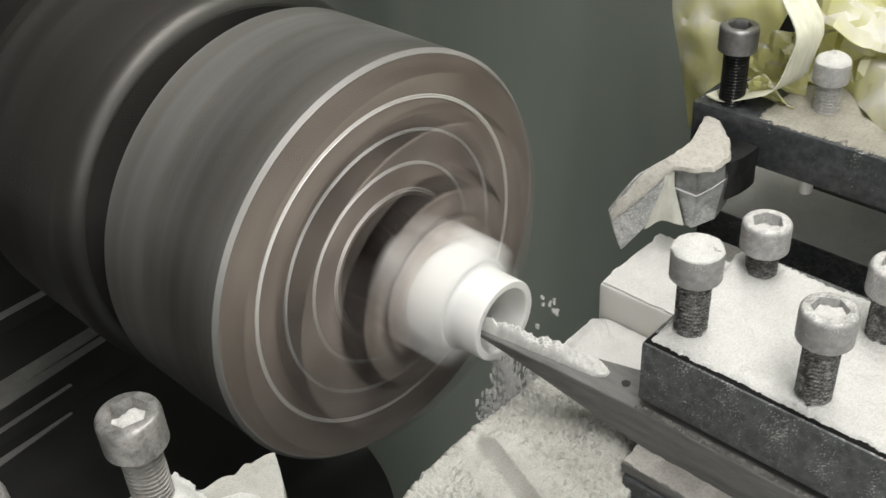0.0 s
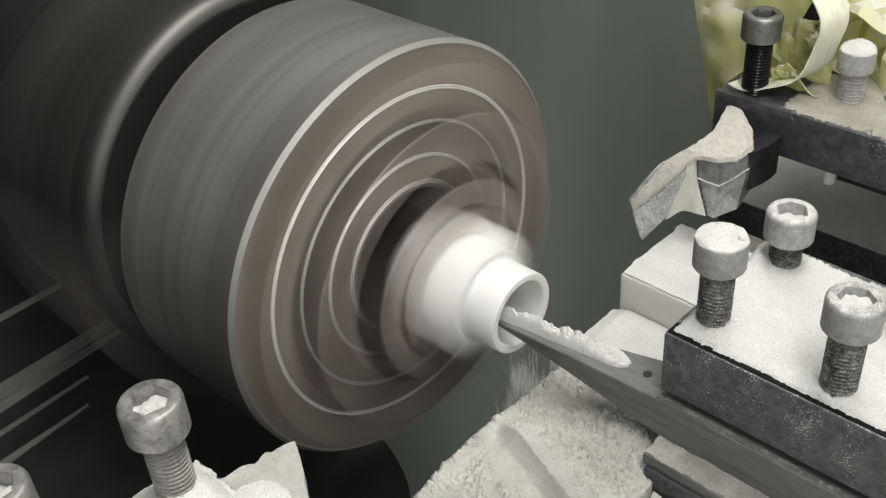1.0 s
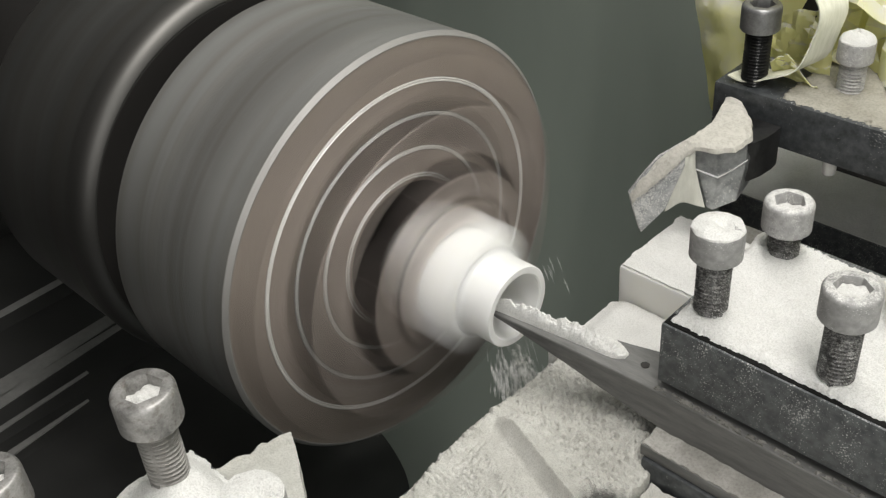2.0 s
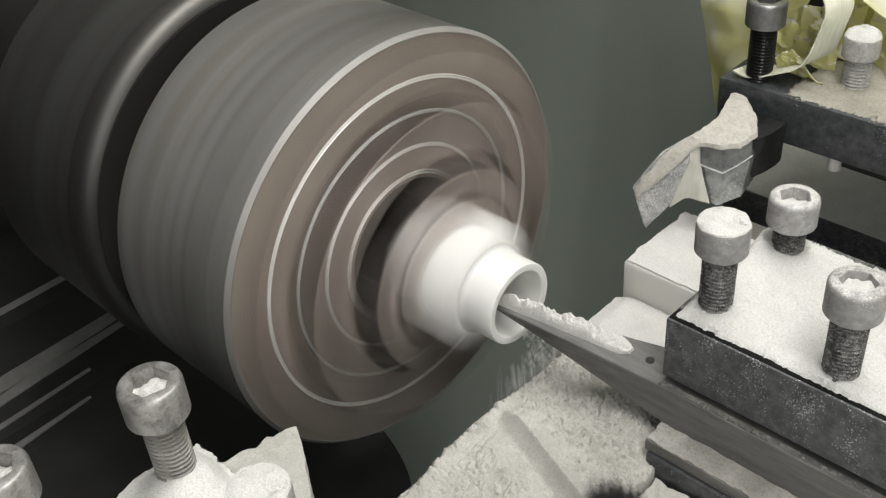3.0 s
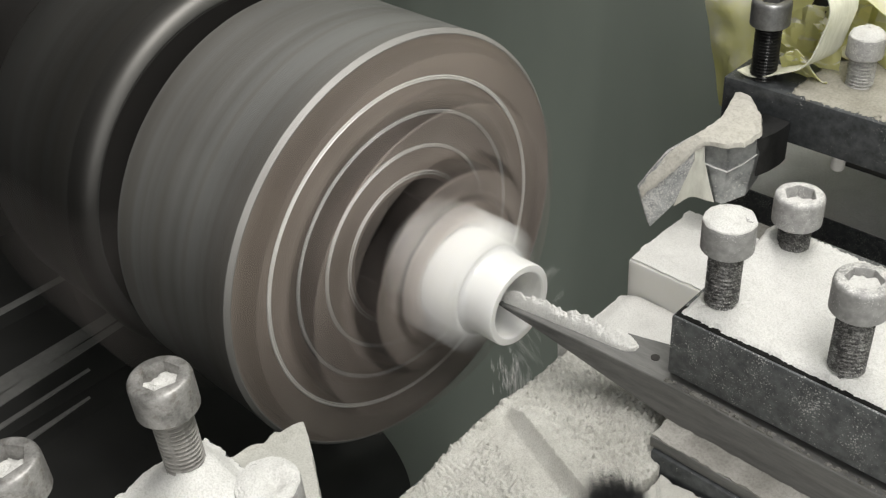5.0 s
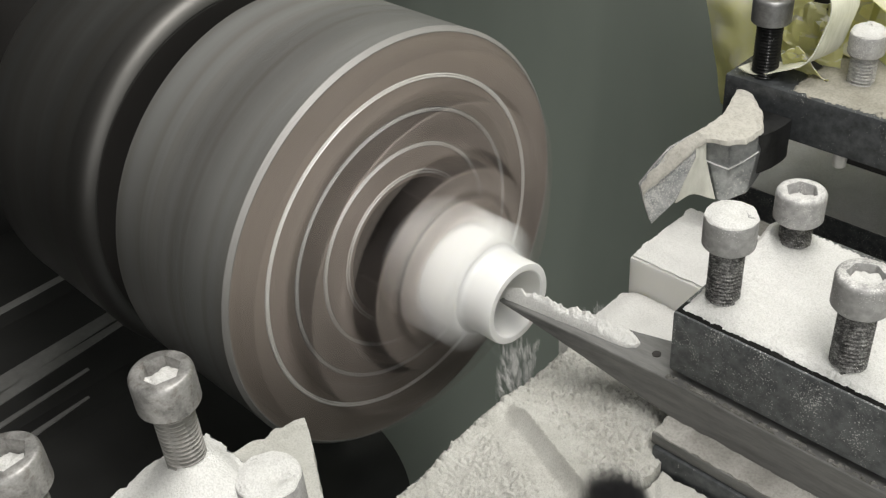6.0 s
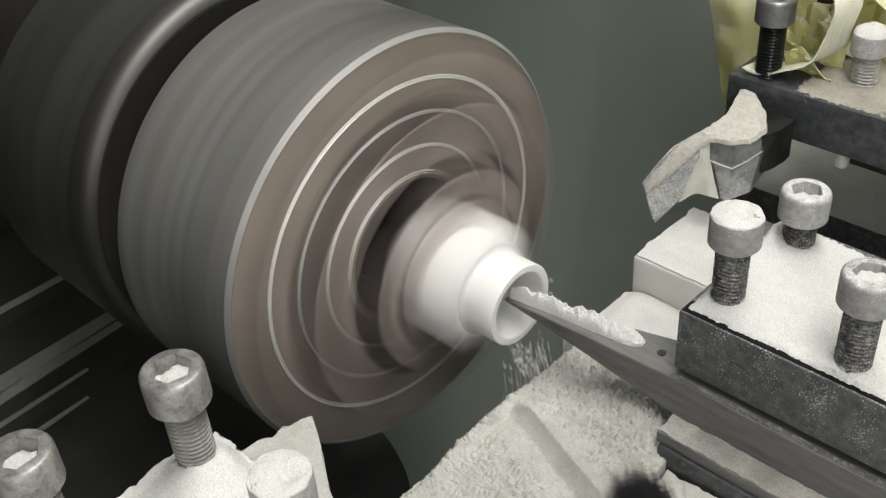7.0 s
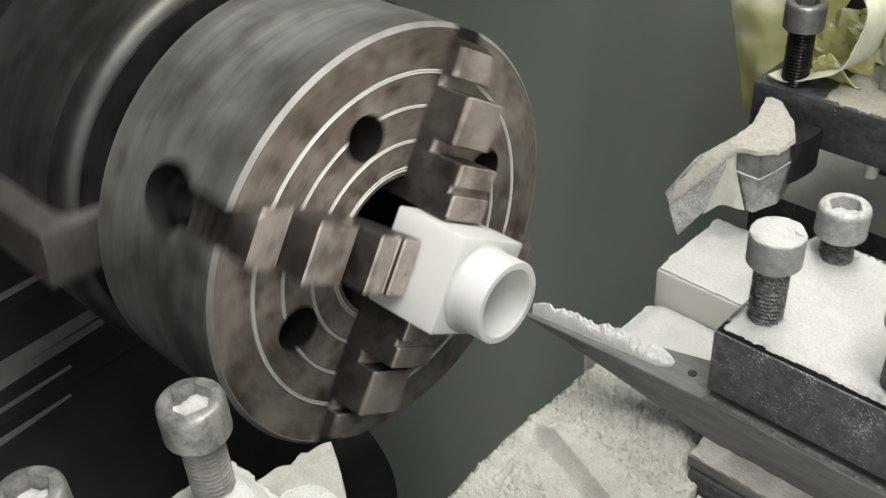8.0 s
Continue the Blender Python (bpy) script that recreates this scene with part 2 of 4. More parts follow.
def world_of(ob):
    m = ob.matrix_basis.copy()
    while ob.parent:
        ob = ob.parent
        m = ob.matrix_basis @ m
    return m


def part(name, bm, material, parent=None, label="", smooth=35):
    """Links a bmesh, given in the place's coordinates, as one mesh object under a thing or a part."""
    me = bpy.data.meshes.new(name)
    if parent:
        bm.transform(Matrix.Translation(-world_of(parent).translation))
    bm.normal_update()
    bm.to_mesh(me)
    bm.free()
    return part_of_mesh(name, me, material, parent, label, smooth)


def part_of_mesh(name, me, material, parent=None, label="", smooth=35, shift=False):
    if shift:
        me.transform(Matrix.Translation(-world_of(parent).translation))
    me.materials.clear()
    me.materials.append(material)
    if smooth:
        me.shade_smooth()
        me.set_sharp_from_angle(angle=radians(smooth))
    ob = new(name, me)
    ob.parent = parent
    if label:
        ob["label"] = label
    return ob


def box(bm, x0, x1, y0, y1, z0, z1, bevel=0.0, turn=None):
    vs = [bm.verts.new((x, y, z)) for x in (x0, x1) for y in (y0, y1) for z in (z0, z1)]
    fs = [bm.faces.new([vs[i] for i in q]) for q in ((0, 1, 3, 2), (4, 6, 7, 5), (0, 4, 5, 1), (2, 3, 7, 6), (0, 2, 6, 4), (1, 5, 7, 3))]
    if bevel:
        es = list({e for f in fs for e in f.edges})
        r = bmesh.ops.bevel(bm, geom=es, offset=bevel, segments=2, affect="EDGES", profile=0.6)
        vs = list({v for f in r["faces"] for v in f.verts} | {v for v in vs if v.is_valid})
    if turn:
        bmesh.ops.transform(bm, matrix=turn, verts=[v for v in vs if v.is_valid])
    return bm


def boxed(x0, x1, y0, y1, z0, z1, bevel=0.0):
    return box(bmesh.new(), x0, x1, y0, y1, z0, z1, bevel)


def lathe(profile, axis="X", n=96, at=(0, 0, 0), bm=None):
    """A turned body: profile points (along the axis, radius). Ends with radius 0 close."""
    bm = bm or bmesh.new()
    rings = []
    for a, r in profile:
        ring = []
        for k in range(n if r > 0 else 1):
            th = 2 * math.pi * k / n
            c, s = r * math.cos(th), r * math.sin(th)
            p = (a, c, s) if axis == "X" else (c, s, a) if axis == "Z" else (s, a, c)
            ring.append(bm.verts.new((p[0] + at[0], p[1] + at[1], p[2] + at[2])))
        rings.append(ring)
    for p, q in zip(rings, rings[1:]):
        for k in range(n):
            a, b = p[k % len(p)], p[(k + 1) % len(p)]
            c, d = q[(k + 1) % len(q)], q[k % len(q)]
            vs = []
            for v in (a, b, c, d):
                if v not in vs:
                    vs.append(v)
            if len(vs) > 2:
                bm.faces.new(vs)
    bmesh.ops.recalc_face_normals(bm, faces=bm.faces)
    return bm


def prism(points, z0, z1, bm=None, axis="Z"):
    """A straight prism over a polygon; the polygon lies across the axis."""
    bm = bm or bmesh.new()
    def put(p, h):
        return bm.verts.new((p[0], p[1], h) if axis == "Z" else (p[0], h, p[1]) if axis == "Y" else (h, p[0], p[1]))
    lo, hi = [put(p, z0) for p in points], [put(p, z1) for p in points]
    n = len(points)
    bm.faces.new(lo), bm.faces.new(hi)
    for k in range(n):
        bm.faces.new((lo[k], lo[(k + 1) % n], hi[(k + 1) % n], hi[k]))
    bmesh.ops.recalc_face_normals(bm, faces=bm.faces)
    return bm


def rough_noise(x, y, s, octaves=3, z=0.0):
    return noise.fractal(Vector((x * s, y * s, z)), 0.8, 2.1, octaves)


def rag(x, y, inset):
    """How far powder reaches at this depth behind an edge: below 0 none lies."""
    return inset - 0.8 * noise.noise(Vector((x * 950, y * 950, 2.2))) - 0.6 * noise.noise(Vector((x * 210, y * 210, 8.2)))


def ragged(x, y, inset):
    return rag(x, y, inset) > 0


def sheet(x0, x1, y0, y1, step, height, base, edge=0.0, seed=0.0):
    """A heap of powder over a rectangle: top from height(x, y), ragged rim, closed below."""
    nx, ny = max(2, round((x1 - x0) / step)), max(2, round((y1 - y0) / step))
    bm = bmesh.new()
    top = []
    for i in range(nx + 1):
        row = []
        for j in range(ny + 1):
            x, y = x0 + (x1 - x0) * i / nx, y0 + (y1 - y0) * j / ny
            if edge:
                if i in (0, nx):
                    x += edge * (rough_noise(y, seed, 160, 3, 3.0) + 0.9 * noise.noise(Vector((j * 0.71, seed, 1.5))))
                if j in (0, ny):
                    y += edge * (rough_noise(x, seed, 160, 3, 7.0) + 0.9 * noise.noise(Vector((i * 0.71, seed, 4.5))))
            z = height(x, y)
            row.append(bm.verts.new((x, y, max(base + 0.0003, z))))
        top.append(row)
    for i in range(nx):
        for j in range(ny):
            bm.faces.new((top[i][j], top[i + 1][j], top[i + 1][j + 1], top[i][j + 1]))
    rim = [top[i][0] for i in range(nx + 1)] + [top[nx][j] for j in range(1, ny + 1)] + [top[i][ny] for i in range(nx - 1, -1, -1)] + [top[0][j] for j in range(ny - 1, 0, -1)]
    low = [bm.verts.new((v.co.x, v.co.y, base)) for v in rim]
    for k in range(len(rim)):
        m = (k + 1) % len(rim)
        bm.faces.new((rim[m], rim[k], low[k], low[m]))
    bm.faces.new(low)
    return bm


def carve(bm, cutters):
    """The mesh bm less the cutters."""
    def temp(b):
        me = bpy.data.meshes.new("temp")
        b.to_mesh(me)
        b.free()
        return new("temp", me)
    ob = temp(bm)
    cuts = [temp(c) for c in cutters]
    for c in cuts:
        md = ob.modifiers.new("cut", "BOOLEAN")
        md.operation, md.solver, md.object = "DIFFERENCE", "EXACT", c
    bpy.context.view_layer.update()
    dg = bpy.context.evaluated_depsgraph_get()
    me = bpy.data.meshes.new_from_object(ob.evaluated_get(dg))
    for o in (ob, *cuts):
        d = o.data
        bpy.data.objects.remove(o)
        bpy.data.meshes.remove(d)
    return me


SPUN, CARRIED = [], []          # what turns with the spindle, what rides on the carriage


# ---- the machine's enclosure ----
def enclosure():
    # back wall: pleated sheet that curves into the tray at its foot
    prof = [(0.0, 1.0), (0.0, 0.5), (0.0, 0.15), (0.0, 0.05), (-0.003, -0.05), (-0.011, -0.13), (-0.024, -0.20), (-0.042, -0.27), (-0.067, -0.35), (-0.10, -0.44), (-0.14, -0.55), (-0.19, -0.70), (-0.24, -0.84), (-0.30, -0.93), (-0.40, -0.96), (-0.60, -0.96), (-0.94, -0.96)]
    bm, prev = bmesh.new(), None
    for k in range(181):
        x = -0.52 + 1.47 * k / 180
        ph = ((x + 0.135) / 0.27) % 1.0                    # slanting panels between soft folds
        fold = 0.007 * (0.5 - ph / 0.27 if ph < 0.27 else -0.5 + (ph - 0.27) / 0.73)
        row = [bm.verts.new((x, 0.34 + dy + fold, z)) for dy, z in prof]
        if prev:
            for a in range(len(prof) - 1):
                bm.faces.new((prev[a], row[a], row[a + 1], prev[a + 1]))
        prev = row
    bmesh.ops.recalc_face_normals(bm, faces=bm.faces)
    bmesh.ops.solidify(bm, geom=bm.faces[:], thickness=0.012)
    tagged(part("wall_back", bm, M_WALL, smooth=50), "grey-green enamelled sheet steel back wall curving into the tray", "wall", kind="structure")
    tagged(part("wall_headstock", boxed(-0.54, -0.52, -0.6, 0.33, -0.985, 1.0), M_BLACK), "black painted headstock wall behind the spindle", "wall", kind="structure")
    tagged(part("wall_right", boxed(0.951, 0.97, -0.6, 0.33, -0.985, 1.0), M_WALL), "grey-green enamelled end wall", "wall", kind="structure")
    tagged(part("ceiling", boxed(-0.54, 0.97, -0.6, 0.37, 1.001, 1.02), M_WALL), "enamelled sheet steel roof of the machine", "ceiling", kind="structure")
    tagged(part("floor", boxed(-0.54, 0.97, -0.6, 0.36, -1.01, -0.986), M_FLOOR), "grey enamelled chip tray with fine dust", "floor", kind="structure")
    # unseen panel added to keep workshop light off the chuck's left side
    tagged(part("door_light_block", boxed(-0.54, 0.30, -0.63, -0.601, -0.985, 1.0), M_BLACK), "unseen dark door panel, added to block light from the left front", "door", kind="structure")
    lamp = empty("work_lamp", (0.22, 0.08, 1.0), "wide white work lamp under the machine roof", "lamp")
    part("housing", boxed(-0.50, 0.94, -0.09, 0.25, 0.985, 1.0, 0.004), M_CLAMP, lamp)
    # way cover under the chuck: black telescoping plates with pale strips
    cover = empty("way_cover", (-0.29, -0.2, -0.959), "black telescopic way cover with pale grey strips below the chuck", "way cover")
    xs = (-0.52, -0.40, -0.335, -0.288, -0.262, -0.078)
    for k, (a, b) in enumerate(zip(xs, xs[1:])):
        top = -0.2145 - 0.0002 * k
        if k < 4:
            part("plate", boxed(a, b + 0.002, -0.58, 0.02, -0.959, top, 0.001), M_BLACK, cover)
        else:
            arc = [(b - 0.045 + 0.045 * math.sin(radians(6 * i)), top - 0.045 + 0.045 * math.cos(radians(6 * i))) for i in range(16)]
            part("plate", prism([(a, -0.959), (a, top)] + arc + [(b, -0.959)], -0.58, 0.045, axis="Y"), M_BLACK, cover)
    # pale strips on the plates: (near corner x, far corner x, width near, width far, y near, y far, z)
    for xa, xb, wa, wb, ya, yb, z in ((-0.413, -0.424, 0.012, 0.008, -0.57, 0.010, -0.2168), (-0.330, -0.350, 0.040, 0.012, -0.55, 0.004, -0.2168), (-0.322, -0.334, 0.020, 0.006, -0.30, 0.008, -0.2168),
                                      (-0.292, -0.304, 0.009, 0.003, -0.30, -0.055, -0.2168), (-0.262, -0.277, 0.024, 0.002, -0.40, -0.070, -0.2168)):
        part("pale_strip", prism([(xa, ya), (xa + wa, ya), (xb + wb, yb), (xb, yb)], z, z + 0.0027), M_RIB, cover, "pale grey strip on the cover")


enclosure()


# ---- spindle, chuck and workpiece (turned so that angle 0 is their place at the end) ----
JAWS = (147.0, 57.0, -33.0, -123.0)


def about_x(deg):
    return Matrix.Rotation(radians(deg), 4, "X")


def turned(bm, deg):
    bm.transform(about_x(deg))
    return bm


def chuck():
    ob = empty("lathe_chuck", (0, 0, 0), "worn steel four-jaw independent lathe chuck spinning on the spindle", "chuck")
    def cutters(groove=True):
        cs = []
        for a in JAWS:
            cs.append(turned(boxed(-0.030, 0.02, 0.020, 0.13, -0.0085, 0.0085), a))
            if groove:
                cs.append(turned(lathe([(0.080, 0), (0.080, 0.0145), (0.13, 0.0145), (0.13, 0)], "Y", 32, (-0.036, 0, 0)), a))
            cs.append(turned(lathe([(-0.022, 0), (-0.022, 0.0105), (0.02, 0.0105), (0.02, 0)], "X", 28, (0, 0.060, 0)), a - 47))
        cs.append(lathe([(-0.05, 0), (-0.05, 0.0335), (0.02, 0.0335), (0.02, 0)], "X", 64))
        return cs
    prof = [(-0.081, 0), (-0.081, 0.0985), (-0.0795, 0.1), (-0.0018, 0.1), (-0.0014, 0.0999), (0.0, 0.0984)]
    for r in (0.0794, 0.0643, 0.0488):
        prof += [(0.0, r + 0.0012), (-0.0009, r + 0.0007), (-0.0009, r - 0.0007), (0.0, r - 0.0012)]
    prof += [(0.0, 0)]
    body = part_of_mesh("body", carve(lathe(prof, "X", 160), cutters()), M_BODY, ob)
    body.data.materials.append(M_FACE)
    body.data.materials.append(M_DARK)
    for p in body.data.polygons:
        # walls of slots, holes and bore: recess shade put into the colour
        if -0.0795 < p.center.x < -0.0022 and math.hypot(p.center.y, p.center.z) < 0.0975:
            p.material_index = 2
        if p.normal.x > 0.9 and p.center.x > -0.002:
            p.material_index = 1
    # bright turned rings in the face and the bright rim
    for r, w in ((0.0794, 0.0009), (0.0643, 0.0007), (0.0488, 0.0007), (0.0363, 0.0010)):
        ring = lathe([(-0.002, r - w), (0.0003, r - w), (0.0005, r - w * 0.6), (-0.0002, r), (0.0005, r + w * 0.6), (0.0003, r + w), (-0.002, r + w), (-0.002, r - w)], "X", 144)
        part_of_mesh("ring", carve(ring, [turned(boxed(-0.03, 0.02, 0.020, 0.13, -0.0085, 0.0085), a) for a in JAWS] + [turned(lathe([(-0.022, 0), (-0.022, 0.0105), (0.02, 0.0105), (0.02, 0)], "X", 28, (0, 0.060, 0)), a - 47) for a in JAWS]), M_BRIGHT, ob, "bright turned ring groove")
    rim = lathe([(-0.0018, 0.1000), (-0.0016, 0.1002), (0.0003, 0.0984), (0.0003, 0.0979), (-0.0018, 0.0979), (-0.0018, 0.1000)], "X", 144)
    part_of_mesh("rim", carve(rim, [turned(boxed(-0.03, 0.02, 0.020, 0.13, -0.0085, 0.0085), a) for a in JAWS]), M_RIM, ob, "bright chamfered rim")
    # floor of the bore darkened too, as if no light reached it
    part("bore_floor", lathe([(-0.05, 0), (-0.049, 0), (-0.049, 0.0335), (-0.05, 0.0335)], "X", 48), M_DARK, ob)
    # jaws: three steps that rise towards the work
    for a in JAWS:
        steps = [(0.0216, -0.026), (0.0945, -0.026), (0.0945, 0.004), (0.0920, 0.0085), (0.0885, 0.0095), (0.0785, 0.0105), (0.0785, 0.005), (0.0735, 0.005), (0.0735, 0.0220),
                 (0.0520, 0.0220), (0.0520, 0.012), (0.0465, 0.012), (0.0465, 0.0300), (0.0365, 0.0300), (0.0365, 0.0280), (0.0335, 0.0280), (0.0335, 0.0310), (0.0235, 0.0310), (0.0216, 0.0285)]
        bm = bmesh.new()
        for lo, hi in ((-0.0125, 0.0125),):
            bot, top = [bm.verts.new((x, r, lo)) for r, x in steps], [bm.verts.new((x, r, hi)) for r, x in steps]
            bm.faces.new(bot), bm.faces.new(top)
            for k in range(len(steps)):
                m = (k + 1) % len(steps)
                bm.faces.new((bot[k], bot[m], top[m], top[k]))
        bmesh.ops.recalc_face_normals(bm, faces=bm.faces)
        # the tongue below the face is as narrow as the slot
        for v in bm.verts:
            if v.co.x < -0.01:
                v.co.z *= 0.64
                v.co.x = -0.02
            elif v.co.y > 0.092:
                v.co.z *= 0.80
        bmesh.ops.bevel(bm, geom=[e for e in bm.edges if e.calc_face_angle(0) > 1.0], offset=0.0007, segments=1, affect="EDGES")
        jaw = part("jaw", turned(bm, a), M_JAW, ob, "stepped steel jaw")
        # side faces get a much darker steel than the stepped front faces
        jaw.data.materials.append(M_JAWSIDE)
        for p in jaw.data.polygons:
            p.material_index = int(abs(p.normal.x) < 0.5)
        screw = turned(lathe([(0.062, 0), (0.062, 0.0095), (0.0925, 0.0095), (0.0935, 0.0085), (0.0935, 0.0055), (0.088, 0.0055), (0.088, 0)], "Y", 32, (-0.036, 0, 0)), a)
        part("jaw_screw", screw, M_DARK, ob, "dark square-socket jaw screw")
        rib = bmesh.new()
        for k in range(4):
            box(rib, -0.0235 + 0.0052 * k, -0.0208 + 0.0052 * k, 0.088, 0.0965, -0.0083, 0.0083)
        part("screw_thread", turned(rib, a), M_JAWSIDE, jaw)
    SPUN.append(ob)


def spindle():
    ob = empty("spindle_drum", (-0.2, 0, 0), "dull grey steel spindle drum behind the chuck with a bolted lug", "spindle")
    # neck painted near black for the shade between drum and chuck
    part("neck", lathe([(-0.1029, 0), (-0.1029, 0.070), (-0.0812, 0.070), (-0.0812, 0)], "X", 96), M_GAPSHADE, ob, "near-black recessed neck, gap shade in its colour")
    part("drum", lathe([(-0.197, 0), (-0.197, 0.1010), (-0.1945, 0.1035), (-0.192, 0.104), (-0.115, 0.104), (-0.1085, 0.1028), (-0.1045, 0.1002), (-0.1030, 0.0965), (-0.1030, 0)], "X", 128), M_DRUM, ob)
    part("spindle_nose", lathe([(-0.519, 0), (-0.519, 0.060), (-0.1972, 0.060), (-0.1972, 0)], "X", 96), M_DARK, ob, "dark oily spindle nose")
    for k in range(6):
        part("back_bolt", turned(lathe([(-0.216, 0), (-0.216, 0.0085), (-0.2145, 0.0095), (-0.1972, 0.0095), (-0.1972, 0)], "X", 20, (0, 0.082, 0)), 30 + 60 * k), M_DARK, ob, "dark bolt head on the drum's back")
    # flange face darkened likewise, the gap's shade in its colour
    part("flange_face", lathe([(-0.1032, 0.072), (-0.1026, 0.072), (-0.1026, 0.0955), (-0.1032, 0.0955), (-0.1032, 0.072)], "X", 96), M_DARK, ob, "dark flange face, gap shade in its colour")
    part("edge_ring", lathe([(-0.1152, 0.1037), (-0.1150, 0.1042), (-0.1084, 0.1030), (-0.1043, 0.1003), (-0.1027, 0.0965), (-0.1033, 0.0963), (-0.1152, 0.1037)], "X", 128), M_EDGE, ob, "worn rounded edge")
    lug = part("lug", turned(boxed(-0.178, -0.0950, 0.076, 0.1175, -0.0135, 0.0135, 0.002), 174), M_LUG, ob, "pinkish grey steel lug")
    part("lug_screw", turned(lathe([(0.1174, 0), (0.1174, 0.0065), (0.1195, 0.0065), (0.1203, 0.0055), (0.1203, 0.0)], "Y", 20, (-0.150, 0, 0)), 174), M_DARK, lug)
    SPUN.append(ob)


def workpiece():
    ob = empty("plastic_workpiece", (0.04, 0, 0), "white plastic workpiece, square flange with bored boss, in the chuck", "workpiece")
    s = 0.0213
    sq = boxed(0.012, 0.0492, -s, s, -s, s, 0.0006)
    sq.transform(about_x(57.0))
    part_of_mesh("flange", carve(sq, [lathe([(0.0445, 0), (0.0445, 0.0146), (0.06, 0.0146), (0.06, 0)], "X", 64)]), M_PLASTIC, ob, shift=True)
    part("boss", lathe([(0.0492, 0.0147), (0.0490, 0.0208), (0.0497, 0.0197), (0.0508, 0.0189), (0.0525, 0.0185), (0.0649, 0.0185), (0.0655, 0.0181), (0.0655, 0.0153), (0.0649, 0.0147), (0.0492, 0.0147)], "X", 96), M_PLASTIC, ob)
    SPUN.append(ob)


chuck()
spindle()
workpiece()


# ---- the carriage: gang plate, holders, tools ----
def carried(ob):
    CARRIED.append(ob)
    return ob


PLATE_Z = -0.0455


def gang_plate():
    ob = carried(empty("tool_plate", (0.3, 0.0, -0.12), "heavy dark steel gang tool plate dusted with white powder", "machine table"))
    part("plate", boxed(0.069, 0.62, -0.42, 0.165, -0.12, PLATE_Z, 0.001), M_HOLD, ob)
    part("rear_plate", boxed(0.048, 0.62, 0.189, 0.308, -0.12, PLATE_Z, 0.001), M_HOLD, ob)
    # slot floor in near black, so the gap's shade is painted on
    part("slot_floor", boxed(0.048, 0.62, 0.1652, 0.1888, -0.12, PLATE_Z - 0.03), M_GAPSHADE, ob)
    carried(tagged(part("powder_film", sheet(0.050, 0.60, 0.19, 0.30, 0.003, lambda x, y: PLATE_Z + 0.0006 + 0.0006 * rough_noise(x, y, 60), PLATE_Z), M_POWDER), "thin film of grey-white powder on the rear of the tool plate", "powder", kind="stuff"))
    carried(tagged(part("powder_film", sheet(0.070, 0.60, 0.112, 0.163, 0.003, lambda x, y: PLATE_Z + 0.0012 + 0.001 * rough_noise(x, y, 60), PLATE_Z), M_THIN), "thin film of grey-white powder beside the plastic block", "powder", kind="stuff"))


def heap():
    """Powder over the front of the plate: smooth facets swept by the brush, coarse chips by the bar."""
    def h(x, y):
        z = PLATE_Z + 0.012 * min(1.0, max(0.02, (x - 0.0698) / 0.0075)) ** 0.7
        d = y + 0.0425 + 0.36 * (x - 0.10)
        grow = min(1, max(0, (x - 0.074) / 0.02))
        z += 0.014 * grow * (max(0, 1 - d / 0.030) ** 1.3 if d > 0 else 0.40 * max(0, 1 + d / 0.0055) ** 1.3 + 0.60 * max(0, 1 + d / 0.045))
        z += 0.006 * math.exp(-((y + 0.002) / 0.03) ** 2 - ((x - 0.125) / 0.03) ** 2)
        z -= 0.006 * math.exp(-((y + 0.088) / 0.016) ** 2)
        z += 0.0035 * math.exp(-((x - 0.0790) / 0.0028) ** 2) * min(1, max(0, (-0.02 - y) / 0.02))
        rough = 0.12 + 0.88 * min(1, max(0, (d + 0.002) / 0.016)) * min(1, max(0, (0.016 - y) / 0.014))
        rough = max(rough, 0.62 * min(1, max(0, (-d - 0.009) / 0.008)), 0.9 * math.exp(-((x - 0.0770) / 0.005) ** 2))
        z += 0.0010 * rough_noise(x, y, 70, 3) + rough * (0.0016 * abs(noise.noise(Vector((x * 240, y * 240, 1)))) + 0.0036 * abs(noise.noise(Vector((x * 450, y * 450, 9)))) + 0.0018 * abs(noise.noise(Vector((x * 640, y * 640, 3)))))
        return z
    carried(tagged(part("powder_heap", sheet(0.0700, 0.145, -0.155, 0.0140, 0.0006, h, PLATE_Z, 0.0012), M_COARSE), "heap of coarse white plastic powder and chips on the tool plate", "powder", kind="stuff"))
    def ledge(x, y):
        return PLATE_Z + 0.0125 - 0.004 * math.exp(-((x - 0.067) / 0.006) ** 2) + 0.0009 * rough_noise(x, y, 40, 3) + 0.0003 * abs(noise.noise(Vector((x * 500, y * 500, 6)))) + 0.004 * math.exp(-((y - 0.013) / 0.008) ** 2)
    carried(tagged(part("powder_bank", sheet(0.0675, 0.145, 0.0142, 0.0617, 0.0011, ledge, PLATE_Z, 0.0005, 6.0), M_POWDER), "smooth bright bank of white powder before the plastic block", "powder", kind="stuff"))
    def h2(x, y):
        return PLATE_Z + 0.012 + 0.008 * math.exp(-((y + 0.20) / 0.03) ** 2) + 0.002 * rough_noise(x, y, 50, 4)
    carried(tagged(part("powder_heap", sheet(0.146, 0.30, -0.30, -0.0215, 0.002, h2, PLATE_Z, 0.001), M_COARSE), "loose white plastic powder beside the tool holder", "powder", kind="stuff"))


